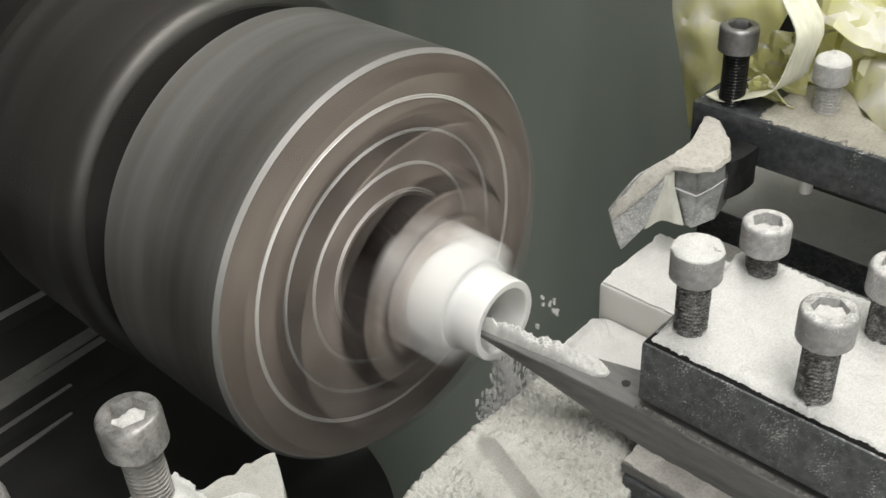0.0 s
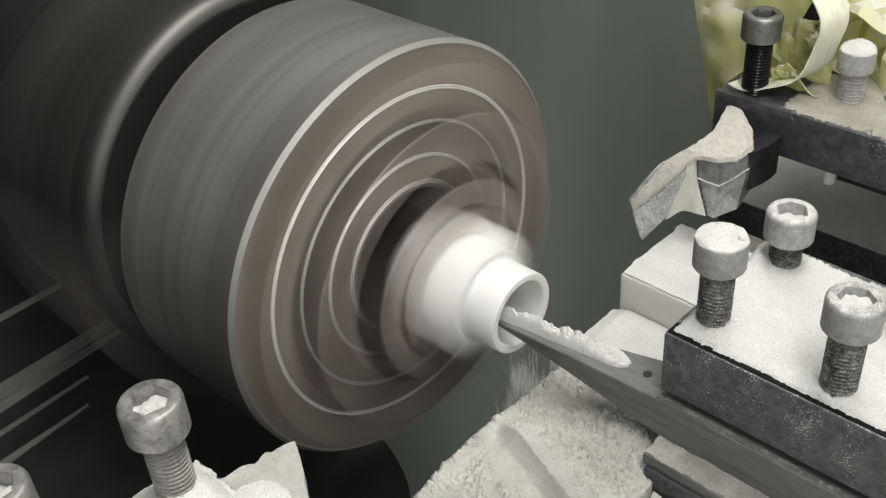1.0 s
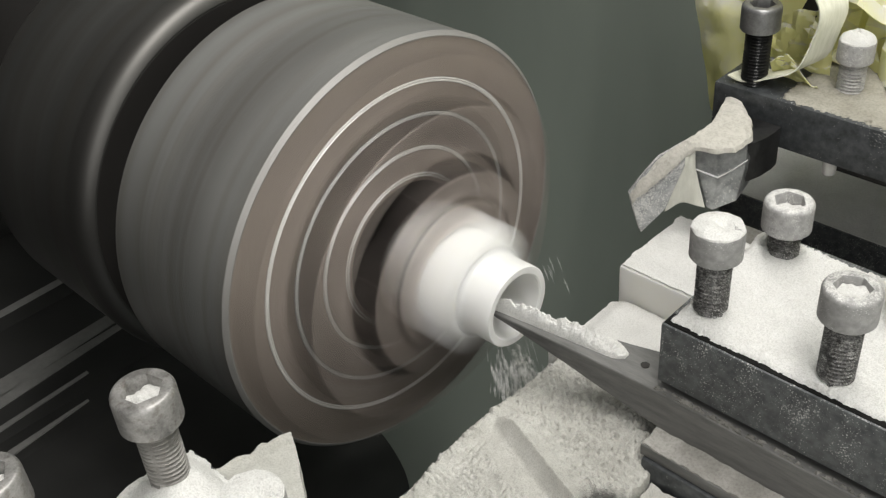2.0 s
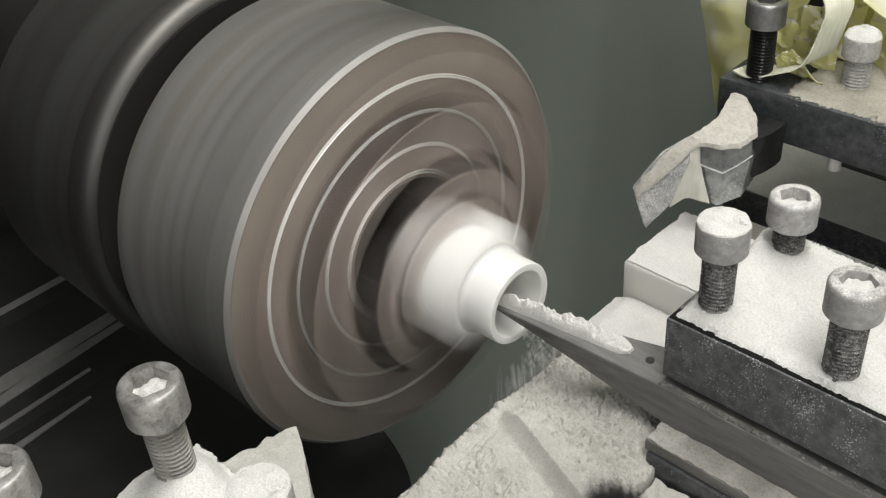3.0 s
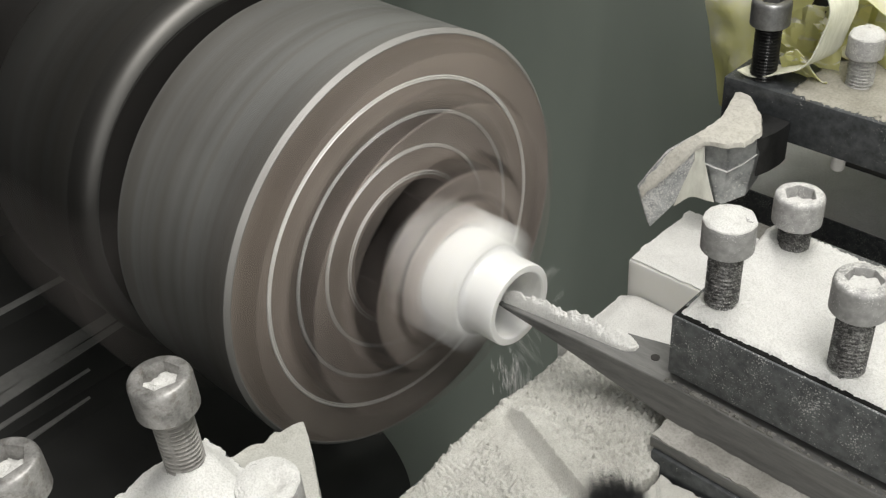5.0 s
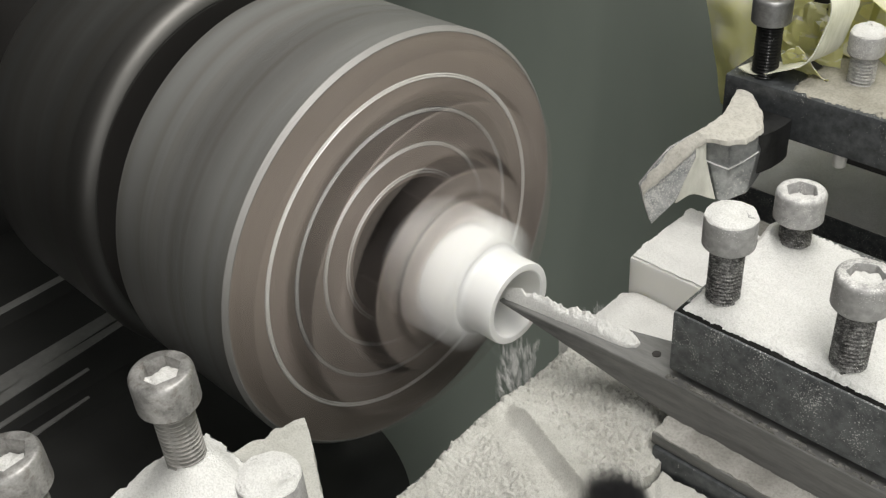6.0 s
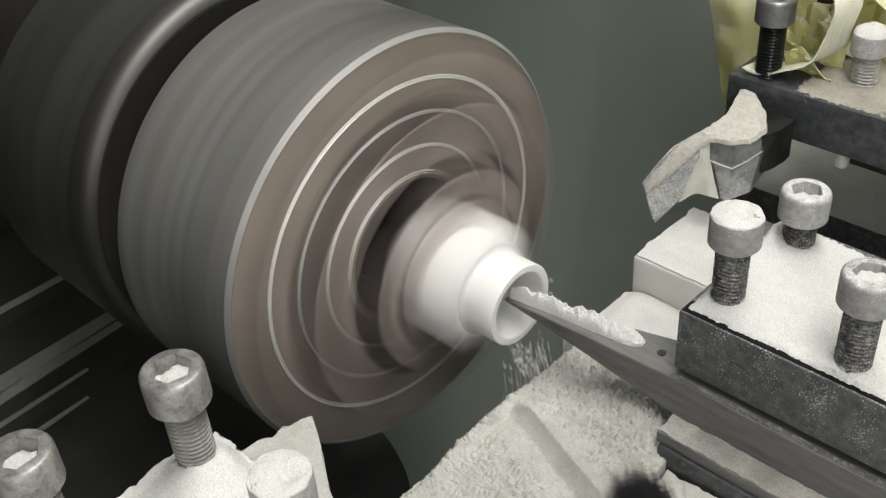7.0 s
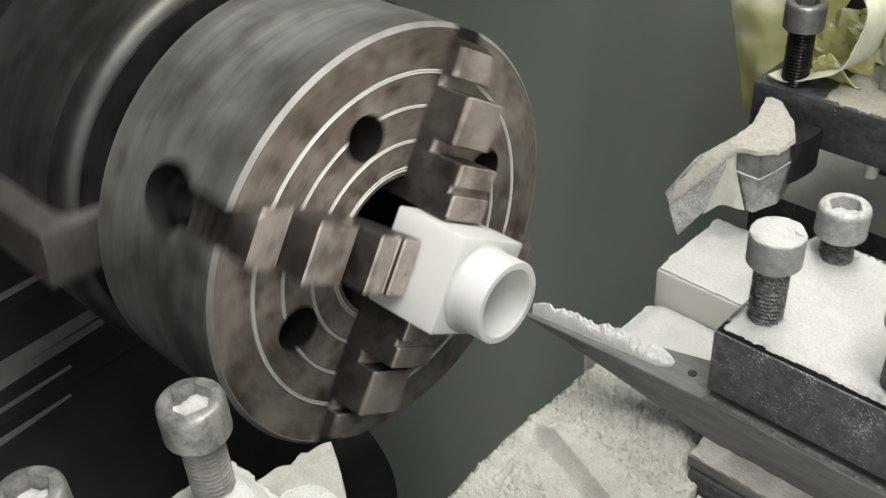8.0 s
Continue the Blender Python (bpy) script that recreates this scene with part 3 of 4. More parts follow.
def white_block():
    ob = carried(empty("plastic_block", (0.11, 0.087, PLATE_Z), "white plastic block lying on the tool plate, top dusted", "block"))
    part("body", boxed(0.0700, 0.165, 0.0620, 0.1115, PLATE_Z + 0.0004, -0.0150, 0.0016), M_CREAM, ob)
    carried(tagged(part("powder_layer", sheet(0.0712, 0.164, 0.0632, 0.1105, 0.0012, lambda x, y: -0.0144 + 0.0011 * (1 + rough_noise(x, y, 90, 4)) * min(1, (y - 0.062) / 0.008), -0.0150, 0.0006), M_POWDER), "uneven white powder on the plastic block", "powder", kind="stuff"))


def screw_mesh(head_r, shaft_r, length, head_h, recess_fill):
    """Meshes of a socket head screw standing on z = 0: head, threaded shaft, powder in the socket."""
    n, z1 = 48, length
    hexr = head_r * 0.61
    bm = bmesh.new()
    prof = [(z1 - head_h, shaft_r * 0.9), (z1 - head_h, head_r * 0.94), (z1 - head_h + 0.0006, head_r), (z1 - 0.0019, head_r), (z1 - 0.0011, head_r * 0.985), (z1 - 0.0004, head_r * 0.94), (z1, head_r * 0.87)]
    rings = []
    for z, r in prof:
        rings.append([bm.verts.new((r * math.cos(2 * math.pi * k / n), r * math.sin(2 * math.pi * k / n), z)) for k in range(n)])
    for z, f in ((z1, 1.08), (z1 - 0.0008, 1.0), (z1 - head_h * 0.55, 1.0)):
        row = []
        for k in range(n):
            th = 2 * math.pi * k / n
            r = hexr * f * math.cos(math.pi / 6) / math.cos((th % (math.pi / 3)) - math.pi / 6)
            row.append(bm.verts.new((r * math.cos(th), r * math.sin(th), z)))
        rings.append(row)
    for p, q in zip(rings, rings[1:]):
        for k in range(n):
            bm.faces.new((p[k], p[(k + 1) % n], q[(k + 1) % n], q[k]))
    bm.faces.new(rings[-1])
    bmesh.ops.recalc_face_normals(bm, faces=bm.faces)
    shaft_top, pitch, seg = length - head_h + 0.0003, 0.0016, 32
    sh = bmesh.new()
    rows = []
    turns = shaft_top / pitch
    steps = int(turns * 6)
    for i in range(steps + 1):
        ring = []
        for k in range(seg):
            th = 2 * math.pi * k / seg
            ph = (i / 6 + k / seg) % 1.0
            r = shaft_r * (1.0 if ph < 0.30 else 0.76 if 0.45 < ph < 0.90 else 0.88)
            ring.append(sh.verts.new((r * math.cos(th), r * math.sin(th), shaft_top * i / steps)))
        rows.append(ring)
    for p, q in zip(rows, rows[1:]):
        for k in range(seg):
            sh.faces.new((p[k], p[(k + 1) % seg], q[(k + 1) % seg], q[k]))
    fill = bmesh.new()
    cz = z1 - head_h * (0.42 - 60 * recess_fill)
    c = fill.verts.new((0, 0, cz + 0.25 * recess_fill))
    ringv = []
    for k in range(n):
        th = 2 * math.pi * k / n
        r = hexr * 0.985 * math.cos(math.pi / 6) / math.cos((th % (math.pi / 3)) - math.pi / 6)
        ringv.append((r * math.cos(th), r * math.sin(th)))
    prev = None
    for f in (0.35, 0.7, 1.0):
        row = [fill.verts.new((x * f, y * f, cz + 0.25 * recess_fill * (1 - f * f) + 0.0016 * rough_noise(x * f + recess_fill * 99, y * f, 200))) for x, y in ringv]
        for k in range(n):
            m = (k + 1) % n
            fill.faces.new((c, row[k], row[m]) if prev is None else (prev[k], row[k], row[m], prev[m]))
        prev = row
    return bm, sh, fill


def cap_mesh(head_r, z, thick, seed, dip, cover=0.96):
    """A cushion of powder on a screw head, with an uneven rim."""
    bm, n = bmesh.new(), 40
    c = bm.verts.new((0, 0, z + 0.2 * thick))
    prev = None
    for f in (0.12, 0.24, 0.36, 0.48, 0.6, 0.75, 0.88, 1.0, 1.02):
        row = []
        for k in range(n):
            th = 2 * math.pi * k / n
            r = head_r * cover * f * (1 + 0.05 * rough_noise(math.cos(th) * 2 + seed, math.sin(th) * 2, 1.5) * (f > 0.8))
            x, y = r * math.cos(th), r * math.sin(th)
            zz = z + thick * (1 - f ** 3) - dip * math.exp(-(((x - 0.22 * head_r) ** 2 + (y - 0.12 * head_r) ** 2) / (0.36 * head_r) ** 2)) + 0.0009 * rough_noise(x + seed, y, 250) * (f < 1) if f <= 1 else z - 0.0006
            row.append(bm.verts.new((x, y, zz)))
        for k in range(n):
            m = (k + 1) % n
            bm.faces.new((c, row[k], row[m]) if prev is None else (prev[k], row[k], row[m], prev[m]))
        prev = row
    bmesh.ops.recalc_face_normals(bm, faces=bm.faces)
    return bm


def screw(at, length, label, head_m, shaft_m, fill=0.003, cap=0.0, dip=0.0026, turn=0.0, head_r=0.0092, head_h=0.0122, group="tool clamping screws", lean=(0, 0)):
    ob = carried(empty("socket_screw", (0, 0, 0), label, "screw", group))
    h, s, f = screw_mesh(head_r, 0.0061, length, head_h, fill)
    part("head", h, head_m, ob)
    part("shaft", s, shaft_m, ob, "threaded shaft", 60)
    if cap:
        part("powder_cap", cap_mesh(head_r, length, cap, at[0] * 50, dip), M_POWDER, ob, "cushion of white powder")
    else:
        part("socket_powder", f, M_POWDER, ob, "white powder in the hexagon socket")
    ob.matrix_basis = pose(*at, lean[0], lean[1], turn)
    return ob


def bar_holder():
    """Split holder that clamps the boring bar, black, floured on top."""
    ob = carried(empty("bar_holder", (0.25, 0.03, PLATE_Z), "black steel boring bar holder with floured top", "tool holder"))
    part("top_clamp", boxed(0.1360, 0.40, -0.0060, 0.0680, 0.0030, 0.0306, 0.0012), M_HOLD, ob)
    # thin black strip along the top front edge
    part("edge_band", boxed(0.1368, 0.40, -0.0050, 0.0014, 0.0303, 0.0308), M_BAND, ob, "black band along the top edge")
    part("lower_body", boxed(0.1400, 0.40, -0.0200, 0.0610, PLATE_Z, -0.0250, 0.0010), M_CLAMP, ob)
    part("back_web", boxed(0.1400, 0.40, 0.0260, 0.0600, -0.0250, 0.0030), M_CLAMP, ob)
    part("shim", boxed(0.1385, 0.40, -0.0185, 0.0250, -0.0248, -0.0195, 0.0005), M_BAR, ob, "thin steel shim")
    ledge = lambda x, y: -0.0195 + 0.0007 + 0.0009 * rough_noise(x, y, 110, 4) + 0.002 * math.exp(-((y + 0.0062) / 0.003) ** 2)
    carried(tagged(part("powder_layer", sheet(0.1392, 0.40, -0.0182, -0.0052, 0.0011, ledge, -0.0195, 0.0007, 2.0), M_LEDGE), "greyish powder on the ledge below the boring bar", "powder", kind="stuff"))
    def top(x, y):
        rim = min(1.0, max(0.0, (y + 0.0050) / 0.005)) * min(1.0, max(0.0, (x - 0.1368) / 0.004))
        z = 0.0306 + 0.0016 * rim + 0.0013 * rough_noise(x, y, 45, 4) * rim + (0.0001 + 0.0002 * rim) * (rough_noise(x, y, 620, 3) + 0.75 * noise.noise(Vector((x * 900, y * 900, 0))))
        for bx, by in ((0.1472, 0.0080), (0.1497, 0.0543), (0.1962, 0.0043), (0.2000, 0.0540)):
            z += 0.0022 * math.exp(-(((x - bx) ** 2 + (y - by) ** 2) / 0.011 ** 2))
        z += 0.004 * math.exp(-(((x - 0.1395) / 0.006) ** 2 + ((y - 0.055) / 0.012) ** 2))
        z += 0.0003 * rim * abs(noise.noise(Vector((x * 660, y * 660, 6))))
        near = min((y + 0.0043) / 0.0012, (x - 0.1370) / 0.0012, (0.0668 - y) / 0.002)
        return 0.0300 + (z - 0.0300) * min(1.0, max(0.0, 0.8 * rag(x, y, near - 0.45)))
    carried(tagged(part("powder_layer", sheet(0.1372, 0.33, -0.0048, 0.0664, 0.0005, top, 0.0297), M_POWDER), "grainy white powder lying on the bar holder", "powder", kind="stuff"))
    # dusty strip where the clamp meets the bar
    strip = lambda x, y: 0.0005 + 0.0004 * abs(rough_noise(x, y, 300, 3)) if ragged(x * 0.6, y, 0.05) else -0.0006
    carried(tagged(part("powder_layer", sheet(0.1362, 0.38, -0.0082, -0.0061, 0.0006, strip, -0.0010), M_DUST), "streak of grey dust along the boring bar", "powder", kind="stuff"))


def boring_bar():
    ob = carried(empty("boring_bar", (0.25, 0.01, -0.018), "grey ground steel boring bar tapering to a point, floured on top", "cutting tool"))
    # stations along x: front y, back y, bottom z, top z
    st = [(0.0572, -0.0125, -0.0105, -0.0016, -0.0004), (0.062, -0.0126, -0.0085, -0.0022, 0.0), (0.075, -0.0117, -0.0040, -0.0046, 0.0), (0.095, -0.0105, 0.0020, -0.0090, 0.0),
          (0.115, -0.0095, 0.0070, -0.0135, 0.0), (0.132, -0.0088, 0.0120, -0.0170, 0.0), (0.150, -0.0086, 0.0200, -0.0192, -0.0002), (0.39, -0.0086, 0.0200, -0.0192, -0.0002)]
    bm, prev = bmesh.new(), None
    for x, y0, y1, z0, z1 in st:
        c = 0.0006
        ring = [bm.verts.new(p) for p in ((x, y0, z0 + c), (x, y0, z1 - c * 0.6), (x, y0 + c * 0.6, z1), (x, y1, z1), (x, y1, z0), (x, y0 + c, z0))]
        if prev:
            for k in range(6):
                m = (k + 1) % 6
                bm.faces.new((prev[k], prev[m], ring[m], ring[k]))
        else:
            bm.faces.new(ring)
        prev = ring
    bm.faces.new(prev)
    bmesh.ops.recalc_face_normals(bm, faces=bm.faces)
    part("bar", bm, M_BAR, ob, "", 25)
    part("screw_mark", lathe([(-0.0004, 0), (-0.0004, 0.0018), (0.0003, 0.0018), (0.0003, 0)], "Z", 14, (0.1265, 0.0005, 0.0)), M_DARK, ob, "small dark pit")
    # crest of packed powder on the bar
    def crest(x, y):
        u = (x - 0.058) / (0.117 - 0.058)
        mid = -0.0098 + 0.0105 * u
        half = 0.0010 + 0.0036 * u
        h = (0.0020 + 0.0052 * math.sin(math.pi * min(1, max(0, 0.15 + 0.85 * u))) ** 0.7)
        lump = 1 + 0.55 * rough_noise(x, y, 130, 4)
        w = max(0.0, 1 - ((y - mid) / half) ** 2)
        return -0.0006 + h * lump * w ** 0.6 + 0.0009 * abs(noise.noise(Vector((x * 400, y * 400, 4)))) * (w > 0) + 0.0006 * rough_noise(x, y, 900, 2) * (w > 0)
    bm = bmesh.new()
    nx, ny = 130, 22
    rows = []
    for i in range(nx + 1):
        u = i / nx
        x = 0.0585 + (0.1185 - 0.0585) * u
        mid, half = -0.0098 + 0.0100 * u, 0.0010 + 0.0037 * u
        if u > 0.85:
            half *= max(0.12, 1 - ((u - 0.85) / 0.15) ** 2) ** 0.5
        row = []
        for j in range(ny + 1):
            y = mid + half * (2 * j / ny - 1) * (1 + 0.25 * rough_noise(x, j * 0.001, 120))
            row.append(bm.verts.new((x, y, max(-0.0008, crest(x, y) if 0 < j < ny and 0 < i < nx else -0.0008))))
        rows.append(row)
    for p, q in zip(rows, rows[1:]):
        for j in range(ny):
            bm.faces.new((p[j], q[j], q[j + 1], p[j + 1]))
    bmesh.ops.recalc_face_normals(bm, faces=bm.faces)
    if sum(f.normal.z for f in bm.faces) < 0:
        bmesh.ops.reverse_faces(bm, faces=bm.faces)
    carried(tagged(part("powder_crest", bm, M_POWDER), "lumpy crest of packed white chips along the boring bar", "powder", kind="stuff"))


def clamp_screws():
    screw((0.1472, 0.0080, 0.0308), 0.0390, "grey socket head screw with powder heaped on its head", M_BOLT, M_SHAFT, cap=0.0016, turn=10)
    screw((0.1962, 0.0043, 0.0308), 0.0395, "grey dusty socket head screw with its socket full of powder", M_BOLT, M_SHAFT, fill=0.0030, turn=25)
    screw((0.1497, 0.0543, 0.0308), 0.0262, "pale dusty socket head screw standing low in the bar holder", M_BOLTDUST, M_SHAFT, fill=0.001, turn=5)
    screw((0.2005, 0.0480, 0.0308), 0.0330, "pale dusty socket head screw at the back of the bar holder", M_BOLTDUST, M_SHAFT, fill=0.002, turn=40)


gang_plate()
heap()
white_block()
bar_holder()
boring_bar()
clamp_screws()


# ---- the near holder with its turning tool ----
def near_holder():
    ob = carried(empty("tool_holder", (0.13, -0.20, PLATE_Z), "dark steel tool holder buried under white powder", "tool holder"))
    part("block", boxed(0.0640, 0.30, -0.30, -0.1560, PLATE_Z, 0.0400, 0.0015), M_HOLD, ob)
    def top(x, y):
        z = 0.0405 + 0.0015 * rough_noise(x, y, 60, 4) + 0.0005 * rough_noise(x, y, 400, 2)
        z += 0.0105 * math.exp(-(((x - 0.079) ** 2 + (y + 0.171) ** 2) / 0.0125 ** 2))
        z += 0.008 * math.exp(-(((x - 0.079) ** 2 + (y + 0.214) ** 2) / 0.013 ** 2))
        return z - 0.004 * math.exp(-((y + 0.155) / 0.005) ** 2)
    carried(tagged(part("powder_heap", sheet(0.0645, 0.29, -0.295, -0.1565, 0.0014, top, 0.0400, 0.0010, 4.0), M_POWDER), "smooth white powder drifted round the screws of the near holder", "powder", kind="stuff"))
    screw((0.0765, -0.1700, 0.0440), 0.0395, "grey scuffed socket head screw in the near holder", M_BOLTNEAR, M_SHAFTNEAR, fill=0.0022, turn=15)
    screw((0.0725, -0.2140, 0.0440), 0.0395, "grey scuffed socket head screw beside the near holder's edge", M_BOLTNEAR, M_SHAFTNEAR, fill=0.001, turn=33)
    screw((0.1110, -0.1640, 0.0240), 0.0370, "socket head screw white with powder in the near holder", M_BOLTDUST, M_BOLTDUST, cap=0.0012, turn=0)
    tool = carried(empty("turning_tool", (0.08, -0.14, 0.0), "pointed turning tool crusted with white powder", "cutting tool"))
    bm = bmesh.new()
    low = [(0.0612, -0.1190), (0.0668, -0.1215), (0.1000, -0.1420), (0.1000, -0.1700), (0.0625, -0.1700), (0.0618, -0.1480)]
    zt = (0.0160, 0.0135, 0.020, 0.038, 0.038, 0.022)
    a = [bm.verts.new((x, y, -0.012)) for x, y in low]
    b = [bm.verts.new((x, y, z)) for (x, y), z in zip(low, zt)]
    bm.faces.new(a), bm.faces.new(b)
    for k in range(6):
        m = (k + 1) % 6
        bm.faces.new((a[k], a[m], b[m], b[k]))
    bmesh.ops.triangulate(bm, faces=[f for f in bm.faces if len(f.verts) > 4])
    bmesh.ops.subdivide_edges(bm, edges=bm.edges, cuts=14, use_grid_fill=True)
    for v in bm.verts:
        v.co.z += (0.0011 * rough_noise(v.co.x, v.co.y, 150, 4) + 0.0010 * abs(noise.noise(v.co * 420))) * (v.co.z > 0)
        v.co.x += 0.0012 * noise.noise(v.co * 210)
    bmesh.ops.recalc_face_normals(bm, faces=bm.faces)
    part("crusted_shank", bm, M_COARSE, tool)


near_holder()


# ---- the rear holder: clamp, grooving tool and masking paper ----
def rear_holder():
    ob = carried(empty("rear_holder", (0.2, 0.2, PLATE_Z), "black steel rear tool holder with powder on its top", "tool holder"))
    part("clamp_plate", boxed(0.0630, 0.42, 0.1450, 0.2300, 0.0185, 0.0425, 0.0016), M_CLAMP, ob)
    # both bodies below the clamp carry its shadow in their near-black colour
    part("lower_body", boxed(0.1500, 0.42, 0.2600, 0.3000, PLATE_Z, 0.0185, 0.001), M_GAPSHADE, ob)
    part("shank", boxed(0.1100, 0.42, 0.1720, 0.2590, -0.0030, 0.0185, 0.007), M_GAPSHADE, ob, "near-black tool shank, under-clamp shade in its colour")
    part("set_screw", lathe([(0.0080, 0), (0.0080, 0.0026), (0.0088, 0.0032), (0.0185, 0.0032), (0.0185, 0)], "Z", 24, (0.1210, 0.1545, 0)), M_BRIGHT, ob, "bright set screw end")
    def top(x, y):
        z = 0.0425 + 0.0010 * min(1, max(0, (y - 0.1462) / 0.004)) + 0.0005 * rough_noise(x, y, 150, 4)
        return z if ragged(x, y, min((y - 0.1455) / 0.003, (x - 0.0950) / 0.0022) - 0.5) else 0.0418
    carried(tagged(part("powder_layer", sheet(0.0945, 0.41, 0.1456, 0.2290, 0.0008, top, 0.0414), M_BEIGE), "beige-white powder film on the rear clamp plate", "powder", kind="stuff"))
    screw((0.0785, 0.1540, 0.0428), 0.0390, "clean black socket head screw standing in the rear holder", M_BOLTCLEAN, M_BOLTDARK, fill=-0.020, turn=20, head_r=0.0090, head_h=0.0122)
    screw((0.1168, 0.1720, 0.0430), 0.0250, "socket head screw capped with white powder in the rear holder", M_BOLTDUST, M_BOLTDUST, cap=0.0032, dip=0.0, turn=0, head_r=0.0081, head_h=0.0105)


def grooving_tool():
    ob = carried(empty("grooving_tool", (0.09, 0.12, 0.0), "bright steel grooving tool head wrapped in film and caked with powder", "cutting tool"))
    # faceted head tapering downwards
    levels = [[(0.0871, 0.1050, 0.0015), (0.0905, 0.1056, 0.0005), (0.0985, 0.1120, 0.0058), (0.0950, 0.1320, 0.0070), (0.0850, 0.1400, 0.0080)],
              [(0.0802, 0.1040, 0.0200), (0.0913, 0.1060, 0.0200), (0.0985, 0.1180, 0.0243), (0.0930, 0.1360, 0.0195), (0.0760, 0.1430, 0.0200)],
              [(0.0790, 0.1040, 0.0326), (0.0905, 0.1060, 0.0320), (0.0975, 0.1180, 0.0338), (0.0830, 0.1400, 0.0345), (0.0740, 0.1440, 0.0340)]]
    bm = bmesh.new()
    rings = [[bm.verts.new(p) for p in level] for level in levels]
    bm.faces.new(rings[0]), bm.faces.new(rings[-1])
    for p, q in zip(rings, rings[1:]):
        for k in range(5):
            n = (k + 1) % 5
            bm.faces.new((p[k], p[n], q[n], q[k]))
    bmesh.ops.recalc_face_normals(bm, faces=bm.faces)
    bmesh.ops.bevel(bm, geom=bm.edges[:], offset=0.0005, segments=1, affect="EDGES")
    part("head", bm, M_TIP, ob, "faceted bright steel head", 20)
    part("shank", prism([(0.0950, 0.1215), (0.0972, 0.1240), (0.0992, 0.1310), (0.1000, 0.1390), (0.0996, 0.1445), (0.0860, 0.1445), (0.0870, 0.1300)], 0.0100, 0.0300), M_BOLTDARK, ob, "black tool shank", 60)
    # two thin blades lying on one another, split apart at the tip
    outline = [(0.0585, 0.0862, 0.0058), (0.0640, 0.0892, 0.0165), (0.0690, 0.0935, 0.0255), (0.0771, 0.1000, 0.0325), (0.0790, 0.0985, 0.0246), (0.0764, 0.0952, 0.0137), (0.0737, 0.0925, 0.0021), (0.0703, 0.0900, -0.0037), (0.0650, 0.0862, -0.0119), (0.0601, 0.0858, 0.0009)]
    away = Vector((-0.70, 0.71, 0.0))
    for near, shift in ((0.0, Vector((0, 0, 0))), (0.0019, Vector((-0.0006, -0.0004, 0.0008)))):
        bm = bmesh.new()
        a, b = ([bm.verts.new(Vector(p) + shift + away * d) for p in outline] for d in (near, near + 0.0014))
        bm.faces.new(a), bm.faces.new(b)
        for k in range(len(outline)):
            n = (k + 1) % len(outline)
            bm.faces.new((a[k], a[n], b[n], b[k]))
        bmesh.ops.triangulate(bm, faces=[f for f in bm.faces if len(f.verts) > 4])
        bmesh.ops.recalc_face_normals(bm, faces=bm.faces)
        part("blade", bm, M_BLADE, ob, "narrow blade speckled with powder", 20)
    # cloudy film hanging between blade and head
    left = [(0.0768, 0.1002, 0.0335), (0.0787, 0.0980, 0.0246), (0.0760, 0.0950, 0.0137), (0.0720, 0.0938, -0.0004)]
    right = [(0.0800, 0.1034, 0.0335), (0.0812, 0.1030, 0.0220), (0.0842, 0.1034, 0.0120), (0.0876, 0.1036, 0.0022)]
    bm, prev = bmesh.new(), None
    for i in range(25):
        k, f = min(i // 8, 2), i / 8 - min(i // 8, 2)
        row = []
        for j in range(15):
            u = j / 14
            p = Vector(left[k]).lerp(Vector(left[k + 1]), f).lerp(Vector(right[k]).lerp(Vector(right[k + 1]), f), u)
            p += Vector((0.7, -0.7, 0)) * (0.0006 + 0.0009 * math.sin(9 * u + 1) * i / 24) + Vector((0, 0, 0.0035 * math.sin(math.pi * u) * (i / 24) ** 2))
            row.append(bm.verts.new(p))
        if prev:
            for j in range(14):
                bm.faces.new((prev[j], prev[j + 1], row[j + 1], row[j]))
        prev = row
    bmesh.ops.recalc_face_normals(bm, faces=bm.faces)
    bmesh.ops.solidify(bm, geom=bm.faces[:], thickness=0.0003)
    part("film", bm, M_FILM, ob, "loose cloudy protective film", 60)
    # powder caked on top: a leaf-shaped cushion below the clamp that narrows to a ridge along the blade
    far = [(0.0578, 0.0864, 0.0070), (0.0636, 0.0896, 0.0178), (0.0673, 0.0935, 0.0262), (0.0750, 0.1015, 0.0338), (0.0766, 0.1103, 0.0350), (0.0770, 0.1177, 0.0355), (0.0758, 0.1256, 0.0358), (0.0724, 0.1364, 0.0362), (0.0706, 0.1434, 0.0366)]
    near = [(0.0600, 0.0850, 0.0040), (0.0674, 0.0885, 0.0137), (0.0741, 0.0935, 0.0234), (0.0815, 0.1008, 0.0330), (0.0900, 0.1036, 0.0335), (0.0968, 0.1089, 0.0338), (0.0986, 0.1214, 0.0346), (0.0919, 0.1320, 0.0358), (0.0804, 0.1427, 0.0365)]
    bm, prev, n = bmesh.new(), None, 24
    for i in range(len(far) - 1):
        for s in range(6 + (i == len(far) - 2)):
            row = []
            for j in range(n + 1):
                p = Vector(far[i]).lerp(Vector(far[i + 1]), s / 6).lerp(Vector(near[i]).lerp(Vector(near[i + 1]), s / 6), j / n)
                u = 2 * j / n - 1
                rough = 0.0013 if i < 3 else 0.0006
                p.z += (0.0009 if i < 3 else 0.0016) * (1 - u * u) + rough * rough_noise(p.x, p.y, 190, 3) + 0.00025 * rough_noise(p.x, p.y, 700, 2)
                p.x += 0.0008 * rough_noise(p.y, p.z, 240, 3) * abs(u)
                if j in (0, n):
                    p.z -= 0.0016
                row.append(bm.verts.new(p))
